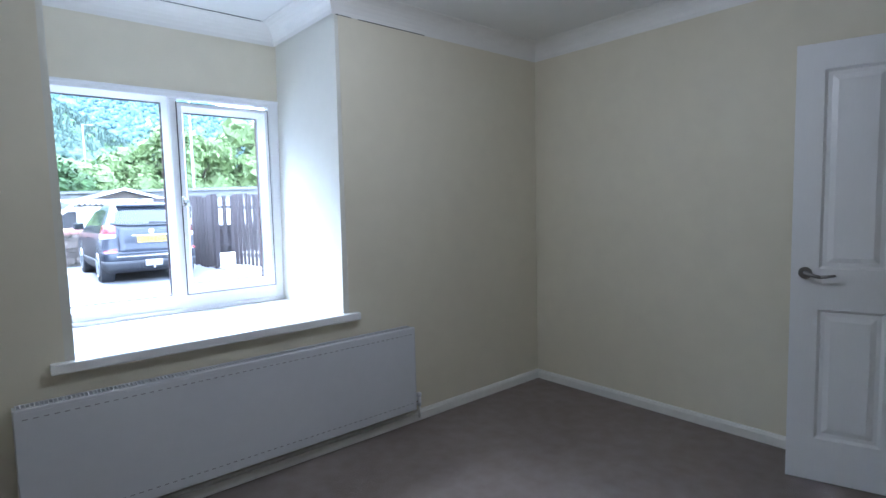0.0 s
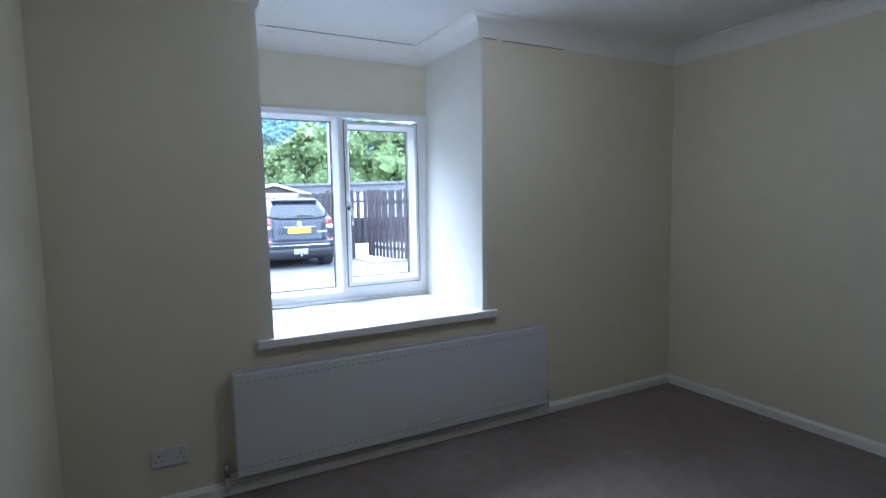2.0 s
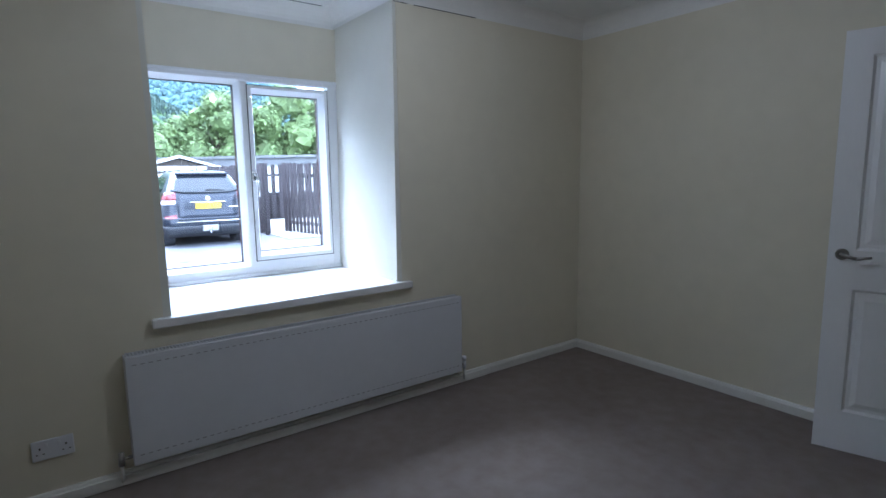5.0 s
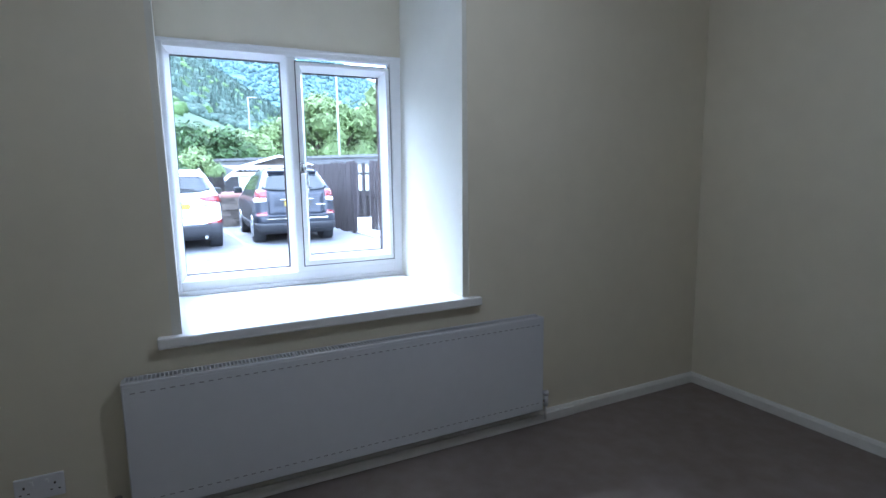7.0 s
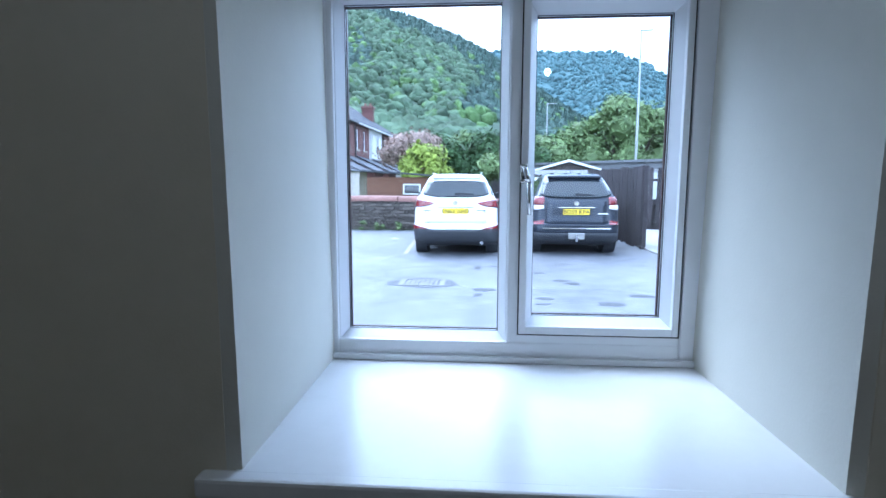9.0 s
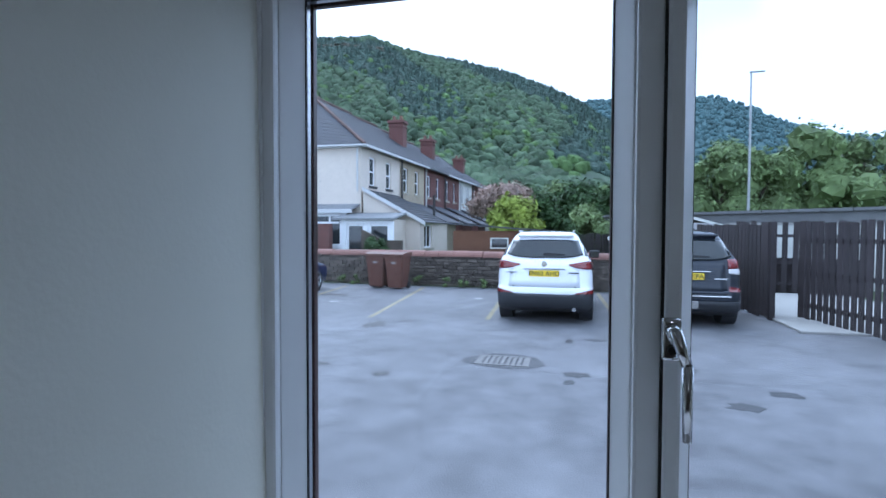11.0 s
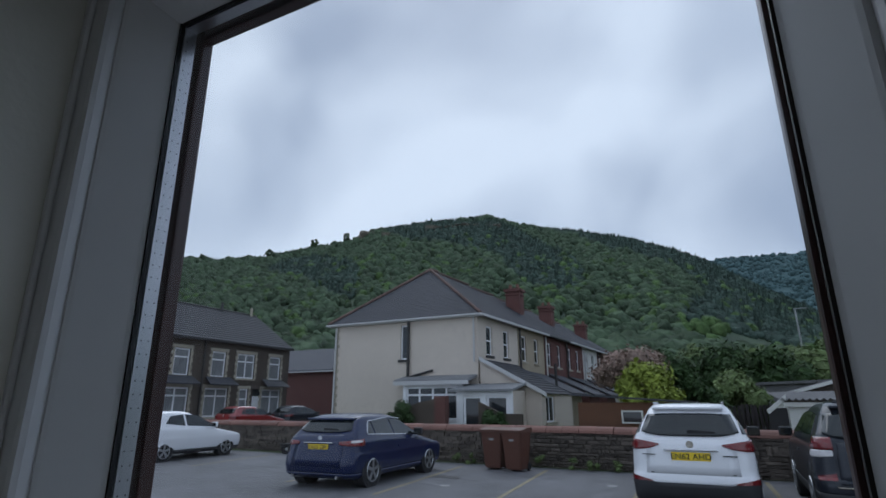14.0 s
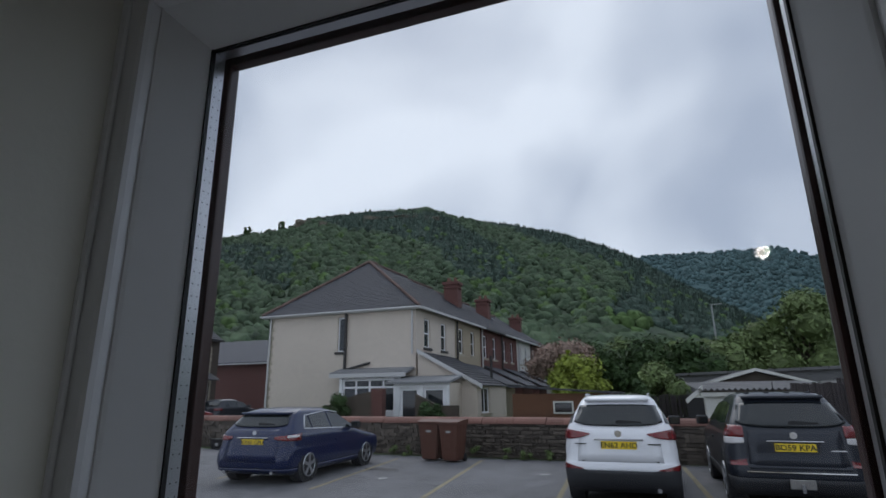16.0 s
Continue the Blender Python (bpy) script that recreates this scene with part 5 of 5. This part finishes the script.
# the stone terrace over the street
FX, FE, FR = -29.6, 5.7, 8.6
for k, (ya, yb) in enumerate(((11.0, 17.0), (17.0, 24.9), (24.9, 33.0))):
    tn = thing("stone_house", "dark stone terraced house with pale dressed windows and slate roof", "house", group="stone terrace")
    L = yb - ya
    up = [(L * .10, L * .10 + 1.15, 3.3, 5.0), (L * .46 - .75, L * .46 + .85, 3.3, 5.0), (L * .90 - 1.25, L * .90 - .10, 3.3, 5.0)]
    dn = [(L * .10 - .3, L * .10 + 1.6, .75, 2.6), (L * .42, L * .42 + .8, .1, 2.6), (L * .42 + 1.2, L * .42 + 2.1, .0, 2.6), (L * .90 - 1.8, L * .90 + .1, .75, 2.6)]
    m = wall_panel(tn, (FX, ya), (FX, yb), 0, FE, up + dn, M_DARKSTONE)
    for i, h in enumerate(up):
        house_window(tn, m, h, 1 if i == 1 else 0, .68, True, M_NETGLASS, fw=.11, surround=True)
    for i, h in enumerate(dn):
        if i == 2:
            d = part("front_door", boxed(h[0] + .05, h[1] - .05, .12, .18, h[2], h[3] - .5), M_UPVC, tn, "white front door", at=m)
            part("fanlight", boxed(h[0] + .05, h[1] - .05, .12, .14, h[3] - .45, h[3]), M_HOUSEGLASS, tn, at=m)
        else:
            house_window(tn, m, h, 1 if i != 1 else 0, .72, True, M_NETGLASS, fw=.11, surround=True)
    for c in (L * .10 + .65, L * .90 - .85):
        part("bay_canopy", slabbed([(c - 1.2, -.75, 2.75), (c + 1.2, -.75, 2.75), (c + 1.0, 0, 3.25), (c - 1.0, 0, 3.25)], (0, 0, .08)), M_SLATE, tn, at=m)
    bm = bmesh.new()
    for r in range(16):
        t0, t1 = r / 16, (r + 1.06) / 16
        P = lambda t, y: Vector((FX + .35 - 4.35 * t, y, FE + (FR - FE) * t))
        slab(bm, [P(t0, ya) + Vector((0, 0, .06)), P(t0, yb) + Vector((0, 0, .06)), P(t1, yb), P(t1, ya)], (0, 0, -.05))
    part("roof_slope", bm, M_SLATE, tn)
    part("roof_slope", slabbed([(FX - 8.4, ya, FE), (FX - 8.4, yb, FE), (FX - 4, yb, FR), (FX - 4, ya, FR)], (0, 0, -.08)), M_SLATE, tn)
    part("gable_wall", slabbed([(FX - .01, yb - .3, 0), (FX - 8, yb - .3, 0), (FX - 8, yb - .3, FE), (FX - 4, yb - .3, FR - .1), (FX - .01, yb - .3, FE)], (0, .28, 0)), M_DARKSTONE, tn)
    part("gutter", boxed(FX + .30, FX + .42, ya, yb, FE - .12, FE), M_DARKPIPE, tn)
    part("downpipe", rodded((FX + .1, ya + .1, 0), (FX + .1, ya + .1, FE - .1), .06), M_DARKPIPE, tn)
    part("ridge", rodded((FX - 4, ya, FR + .02), (FX - 4, yb, FR + .02), .1, seg=8), M_DARKPIPE, tn)
    for y in (ya + L * .55, ya + L * .92):
        part("vent_pot", rodded((FX - 3.9, y, FR - .1), (FX - 3.9, y, FR + .6), .12, .10, 10), M_DARKPIPE if y < yb - 1 else M_QUOIN, tn)
bh = tagged(thing("brick_hall", "low red brick building with grey slate roof", "house"))
part("wall", boxed(-46, -23, 42, 52, -.1, 4.6), M_BRICK, bh)
part("roof", slabbed([(-46.5, 41.6, 4.6), (-22.5, 41.6, 4.6), (-22.5, 47, 7.2), (-46.5, 47, 7.2)], (0, 0, .12)), M_SLATE, bh)
part("gutter", boxed(-46.5, -22.5, 41.4, 41.55, 4.5, 4.62), M_GUTTER, bh)
part("downpipe", rodded((-28.5, 41.9, -.1), (-28.5, 41.9, 4.5), .07), M_GUTTER, bh)
pr = tagged(thing("side_porch", "slate-roofed porch with white bracket on the far side", "porch"))
part("porch_roof", slabbed([(HX0 - 1.6, 26, 2.5), (HX0, 26, 3.3), (HX0, 28.5, 3.3), (HX0 - 1.6, 28.5, 2.5)], (0, 0, .12)), M_SLATE, pr)
part("bargeboard", slabbed([(HX0 - 1.65, 25.97, 2.38), (HX0, 25.97, 3.18), (HX0, 25.97, 3.35), (HX0 - 1.65, 25.97, 2.55)], (0, .04, 0)), M_GUTTER, pr)
part("bracket", slabbed([(HX0 - 1.0, 25.98, 2.6), (HX0 - .85, 25.98, 2.6), (HX0 - .02, 25.98, 1.3), (HX0 - .02, 25.98, 1.1)], (0, .05, 0)), M_GUTTER, pr)

# street lamps
M_GALV = material("galvanised_steel", (0.33, 0.34, 0.34), 0.5, metal=0.6, var=0.1)
for x, y, h in ((6.13, 47.9, 8.4), (10.8, 36.3, 11.4), (4.5, 85, 8.0), (11.5, 95, 8.0)):
    sl = thing("street_lamp", "tall grey steel street lamp with a short arm", "street lamp", pose(x, y, -.1), "street lamps")
    part("pole", rodded((0, 0, 0), (0, 0, h), .10, .055, 12), M_GALV, sl)
    part("lamp_head", boxed(-.10, .75, -.10, .10, h - .01, h + .06, .02), M_GALV, sl)

# ---- trees ----
M_BARK = material("bark", (0.06, 0.045, 0.033), 0.9, var=0.3, scale=6, bump=0.6)


def leaf_mat(name, a, b):
    m = material(name, a, 0.6, var=0.25, scale=1.5, second=b, per_piece=0.35, island=True, spec=0.25)
    return m


LEAVES = {"green": leaf_mat("mid_green_leaves", (0.100, 0.148, 0.050), (0.155, 0.205, 0.078)),
          "dark": leaf_mat("dark_green_leaves", (0.030, 0.060, 0.020), (0.050, 0.088, 0.028)),
          "lime": leaf_mat("yellow_green_leaves", (0.19, 0.24, 0.035), (0.26, 0.31, 0.05)),
          "pink": leaf_mat("pale_pink_blossom", (0.20, 0.15, 0.11), (0.34, 0.24, 0.20))}


def make_tree(label, x, y, h, r, leaf, seed, base=.25, n=1500, size=.26, kind="tree", clumps=14):
    rg = random.Random(seed)
    t = thing(kind, label, "shrub" if kind == "shrub" else "tree", pose(x, y, -.1), "garden trees")
    bm = rodded((0, 0, 0), (0.05 * h * rg.uniform(-.3, .3), 0, h * .6), .03 * h, .012 * h, 8)
    cs = []
    for k in range(clumps):
        a = rg.uniform(0, 6.283)
        z = rg.uniform(base, .92)
        rr = r * (.75 * math.sin(math.pi * min(1, max(.12, (z - base) / (1.05 - base)) ** .7))) * rg.uniform(.55, 1.05)
        c = Vector((rr * math.cos(a), rr * math.sin(a), z * h))
        cs.append((c, r * rg.uniform(.28, .48)))
        rod(bm, (0, 0, max(.1, c.z * .55)), c, .010 * h, .003 * h, 5)
    part("trunk", bm, M_BARK, t)
    vs, fs = [], []
    for k in range(n):
        c, cr = cs[rg.randrange(len(cs))]
        d = Vector((rg.gauss(0, 1), rg.gauss(0, 1), rg.gauss(0, .8))).normalized()
        p = c + d * cr * rg.uniform(.55, 1.08)
        nrm = (d + Vector((rg.uniform(-.7, .7), rg.uniform(-.7, .7), rg.uniform(-.3, .9)))).normalized()
        u = nrm.orthogonal().normalized()
        u.rotate(Matrix.Rotation(rg.uniform(0, 6.28), 3, nrm))
        v = nrm.cross(u)
        s = size * rg.uniform(.5, 1.2)
        i = len(vs)
        vs += [p - u * s, p - v * s * .45 + nrm * s * .12, p + u * s - nrm * s * .1, p + v * s * .45 + nrm * s * .12, p - u * s * .2 + v * s * .6 - nrm * s * .2]
        fs += [(i, i + 1, i + 2), (i, i + 2, i + 3), (i, i + 3, i + 4)]
    me = bpy.data.meshes.new("crown")
    me.from_pydata([tuple(v) for v in vs], [], fs)
    me.materials.append(LEAVES[leaf])
    ob = new("crown", me)
    ob.parent = t
    # inner mass so that the crown is not see-through
    bm = bmesh.new()
    for c, cr in cs:
        q = bmesh.ops.create_icosphere(bm, subdivisions=2, radius=cr * .62, matrix=Matrix.Translation(c))
        for vv in q["verts"]:
            vv.co += Vector((rg.uniform(-1, 1), rg.uniform(-1, 1), rg.uniform(-1, 1))) * cr * .22
    part("inner_foliage", bm, LEAVES[leaf], t)
    return t


make_tree("yellow-green acer bush in full leaf behind the shed", -2.3, 24.5, 3.2, 1.42, "lime", 1, .3, 3600, .12)
make_tree("pink-blossomed garden tree behind the shed", -3.6, 31.0, 4.9, 2.0, "pink", 2, .35, 4500, .14)
make_tree("small round dark shrub in the garden", 0.1, 24.0, 2.2, .65, "dark", 3, .2, 700, .09, "shrub")
make_tree("bright green shrub beside the garage", 1.2, 27.0, 2.9, 1.3, "green", 4, .2, 1800, .14, "shrub")
for k, (x, y, h, r, l) in enumerate(((-2.5, 38, 4.6, 2.4, "dark"), (0.5, 40, 4.9, 2.6, "dark"), (3.2, 39, 4.6, 2.5, "dark"), (5.6, 42, 5.0, 2.6, "green"), (-1, 48, 5.6, 3, "green"), (3.0, 52, 6.0, 3.2, "green"),
                                     (8.3, 44, 6.2, 2.6, "green"), (10.8, 43, 8.2, 3.3, "green"), (13.6, 45, 9.4, 3.8, "green"), (17.5, 46, 9.2, 4.0, "green"), (21.5, 45, 8.6, 4.0, "green"), (25.5, 44, 8.8, 4.0, "green"),
                                     (30, 43, 8.4, 4, "green"), (35, 42, 8.8, 4, "green"), (-6.5, 62, 6.5, 3.4, "green"), (-2.5, 66, 6.5, 3.6, "green"), (2, 70, 7, 3.6, "dark"), (7, 66, 6.8, 3.6, "green"))):
    make_tree(("dense dark green garden tree" if l == "dark" else "leafy mid-green tree beyond the wall"), x, y, h, r, l, 20 + k, .12, 4200 if y < 50 else 2200, .22, clumps=22)
make_tree("dark shrub in front of the bay window", -11.7, 20.6, 1.75, .8, "dark", 60, .2, 1600, .08, "shrub")
make_tree("dark shrub by the porch", -7.5, 20.6, 1.6, .6, "dark", 61, .2, 1200, .08, "shrub")
for k in range(9):
    make_tree("weedy green plant at the foot of the stone wall", -6.6 + k * .8 + .3 * math.sin(k * 5), 15.05 - .07 * (-6.6 + k * .8) - .25 - .0, .32 + .1 * math.sin(k * 3), .2, "green", 70 + k, .1, 70, .05, "shrub", 4)

# ---- wooded hills ----
M_HILL = material("wooded_hillside", (0.022, 0.045, 0.022), 0.9, var=0.3, scale=.02, second=(0.035, 0.062, 0.028))


def forest_mat(name, a, b):
    return material(name, a, 0.8, var=0.45, scale=.22, second=b, per_piece=0.34, island=True, spec=0.1, bump=0.5, bump_scale=0.9, bump_size=1.0)


# Broadleaf and conifer greens are greyed towards blue for haze
M_WOOD = forest_mat("hillside_broadleaf_trees", (0.054, 0.083, 0.056), (0.080, 0.114, 0.066))
M_PINE = forest_mat("hillside_conifers", (0.042, 0.066, 0.056), (0.056, 0.084, 0.066))
M_FRESH = forest_mat("hillside_fresh_green_trees", (0.062, 0.112, 0.040), (0.098, 0.152, 0.056))
# Aerial haze is put into this colour: paler and bluer with distance
M_FAR_HAZE = forest_mat("haze_tinted_forest", (0.070, 0.118, 0.122), (0.082, 0.132, 0.136))


def crest(table, az):
    for (a, e), (b, f) in zip(table, table[1:]):
        if az <= b:
            k = max(0, (az - a) / (b - a))
            return e + (f - e) * k
    return table[-1][1]


CANOPY = .32
NEAR_CREST = [(-95, 11.55), (-70, 12.75), (-55, 13.15), (-50, 13.45), (-46, 14.05), (-41, 15.45), (-37, 16.35), (-34.7, 17.55), (-28.5, 18.65), (-21.5, 19.15), (-17.6, 17.85), (-12.6, 17.15), (-7, 15.85), (-3, 14.35), (0, 12.95), (4, 10.05), (9, 6.75), (14, 3.80), (20, 2.60), (32, 2.00), (60, 1.70)]
FAR_CREST = [(-20, 9.55), (-4, 12.15), (0, 12.95), (4.4, 12.85), (9, 12.55), (13, 12.35), (16, 11.05), (18.1, 9.75), (22, 8.15), (28, 6.95), (40, 6.55), (60, 6.55)]


def hill_point(table, az, t, r0, r1):
    """A place on a hillside: t from foot to crest along a bearing."""
    r = r0 + (r1 - r0) * t
    e = crest(table, az) + CANOPY
    top = math.tan(radians(e)) * r1
    k = t ** 1.15
    z = top * k + noise.noise(Vector((az * .12, t * 3, r0 * .01))) * .035 * top * math.sin(math.pi * min(1, t))
    return Vector((math.sin(radians(az)) * r, math.cos(radians(az)) * r, z + 1.5))


def make_hill(name, label, table, a0, a1, r0, r1, mat):
    bm = bmesh.new()
    na, nt_ = int((a1 - a0) * 1.2), 24
    g = [[bm.verts.new(hill_point(table, a0 + (a1 - a0) * i / na, j / nt_, r0, r1) if j >= 0 else Vector()) for i in range(na + 1)] for j in range(nt_ + 1)]
    back = [bm.verts.new((v.co.x * 1.5, v.co.y * 1.5, -5)) for v in g[-1]]
    fore = [bm.verts.new((v.co.x * .97, v.co.y * .97, -.5)) for v in g[0]]
    g = [fore] + g + [back]
    for p, q in zip(g, g[1:]):
        for i in range(na):
            bm.faces.new((p[i], p[i + 1], q[i + 1], q[i]))
    return structure(name, bm, mat, label, "hill")


make_hill("hill_near", "steep wooded hillside with a bare crag near the top", NEAR_CREST, -95, 60, 110, 620, M_HILL)
make_hill("hill_far", "distant forested ridge, tinted blue-green for haze", FAR_CREST, -20, 60, 700, 1500, M_FAR_HAZE)


def unit_tree(kind, rg):
    bm = bmesh.new()
    if kind == "pine":
        bmesh.ops.create_cone(bm, cap_ends=False, segments=6, radius1=.5, radius2=.05, depth=1.9, matrix=Matrix.Translation((0, 0, .7)))
        j = .12
    else:
        bmesh.ops.create_icosphere(bm, subdivisions=1 if kind == "low" else 2, radius=.62)
        j = .17
    for v in bm.verts:
        v.co += Vector((rg.uniform(-j, j), rg.uniform(-j, j), rg.uniform(-j, j)))
    bm.verts.index_update()
    vs = np.array([v.co for v in bm.verts])
    fs = np.array([[v.index for v in f.verts] for f in bm.faces if len(f.verts) == 3] or [[v.index for v in f.verts] for f in bm.faces])
    bm.free()
    return vs, fs


def make_forest(name, label, mat, table, a0, a1, r0, r1, n, size, kind, t0, t1, seed, pick=None):
    rg = random.Random(seed)
    kinds = [unit_tree(kind, rg) for _ in range(5)]
    V, F, base = [], [], 0
    for _ in range(n):
        az, t = rg.uniform(a0, a1), t0 + (t1 - t0) * rg.random() ** .8
        if pick and not pick(az, t, rg):
            continue
        p = hill_point(table, az, t, r0, r1)
        s = size * rg.uniform(.6, 1.25) * (.55 + .45 * (r0 + (r1 - r0) * t) / r1)
        vs, fs = kinds[rg.randrange(5)]
        c, d = math.cos(rg.uniform(0, 6.28)), rg.uniform(.85, 1.3)
        w = vs * np.array([s, s * c if abs(c) > .5 else s, s * d]) + np.array([p.x, p.y, p.z + s * .25])
        V.append(w)
        F.append(fs + base)
        base += len(vs)
    me = bpy.data.meshes.new(name)
    me.from_pydata(np.concatenate(V).tolist(), [], np.concatenate(F).tolist())
    me.materials.append(mat)
    for p in me.polygons:
        p.use_smooth = True
    return tagged(new(name, me), label, "woodland", "", "stuff")


conif = lambda az, t, rg: noise.noise(Vector((az * .09, t * 2.2, 3))) + .55 * t + (.012 * az + .25) > .42
make_forest("broadleaf_wood", "dense green broadleaf trees covering the hillside", M_WOOD, NEAR_CREST, -75, 34, 110, 620, 15000, 5.6, "oak", .0, 1.0, 7, lambda a, t, rg: not conif(a, t, rg))
make_forest("conifer_wood", "dark conifers across the upper hillside", M_PINE, NEAR_CREST, -75, 20, 110, 620, 26000, 4.3, "low", .25, 1.0, 8, conif)
make_forest("light_wood", "paler fresh green crowns among the broadleaf trees", M_FRESH, NEAR_CREST, -75, 34, 110, 620, 5200, 5.0, "oak", .0, .8, 13, lambda a, t, rg: rg.random() > t and noise.noise(Vector((a * .3, t * 7, 9))) > -.05)
make_forest("slope_conifers", "scattered pointed conifers on the slope", M_PINE, NEAR_CREST, -75, 20, 110, 620, 5000, 3.4, "pine", .3, .97, 14, conif)
make_forest("crest_wood", "spiky conifers along the hill crest", M_PINE, NEAR_CREST, -75, 12, 110, 620, 1700, 2.5, "pine", .97, 1.0, 9)
# Trees on the ridge share its haze-tinted colour
make_forest("far_wood", "distant forest on the far ridge", M_FAR_HAZE, FAR_CREST, -12, 45, 700, 1500, 9000, 8.5, "low", .1, 1.0, 10)
make_forest("foot_wood", "leafy trees along the foot of the hill", M_WOOD, NEAR_CREST, -70, 40, 95, 620, 2600, 6.5, "oak", .0, .12, 12)
M_CRAG = material("bare_crag", (0.16, 0.14, 0.11), 0.9, var=0.35, scale=.12, bump=0.5, bump_scale=2)
rg = random.Random(3)
for k, (az, t, w, h) in enumerate(((-35.2, .955, 16, 12), (-33.0, .90, 9, 6), (-27, .87, 30, 5), (-24, .86, 24, 4.5), (-21, .85, 14, 4))):
    p = hill_point(NEAR_CREST, az, t, 110, 620)
    bm = bmesh.new()
    box(bm, -w / 2, w / 2, -7, 8, -h, h * .5)
    bmesh.ops.subdivide_edges(bm, edges=bm.edges[:], cuts=4, use_grid_fill=True)
    for v in bm.verts:
        v.co += Vector((rg.uniform(-.8, .8), rg.uniform(-1.6, 1.6), rg.uniform(-1, 1)))
    ob = structure("crag", bm, M_CRAG, "bare brown rock outcrop among the trees", "rock")
    ob.matrix_basis = Matrix.Translation(p + Vector((0, -4, -1.5))) @ Matrix.Rotation(-radians(az), 4, 'Z')

for az, t, s in ((-45.6, .985, 13), (-41.0, .985, 15), (-37.6, .985, 15), (-36.6, .985, 9), (-52, .985, 10)):
    p = hill_point(NEAR_CREST, az, t, 110, 620)
    tr = make_tree("lone dark tree on the hill skyline", p.x, p.y, s, s * .36, "dark", 90 + int(-az), .35, 260, 1.1)
    tr.matrix_basis = Matrix.Translation((p.x, p.y, p.z - 1.0))
make_caddy(pose(-13.1, 15.55, -.1, 0, 0, -4))
make_bin(pose(-5.05, 14.45, -.1, 0, 0, 4), "brown wheelie bin with closed lid beside the stone wall")
make_bin(pose(-4.38, 14.25, -.1, 0, 0, -5), "brown wheelie bin with scrawled number, lid shut")
for m in singles:
    piece("stone", stone_kinds[rng.randrange(6)], bw, m)
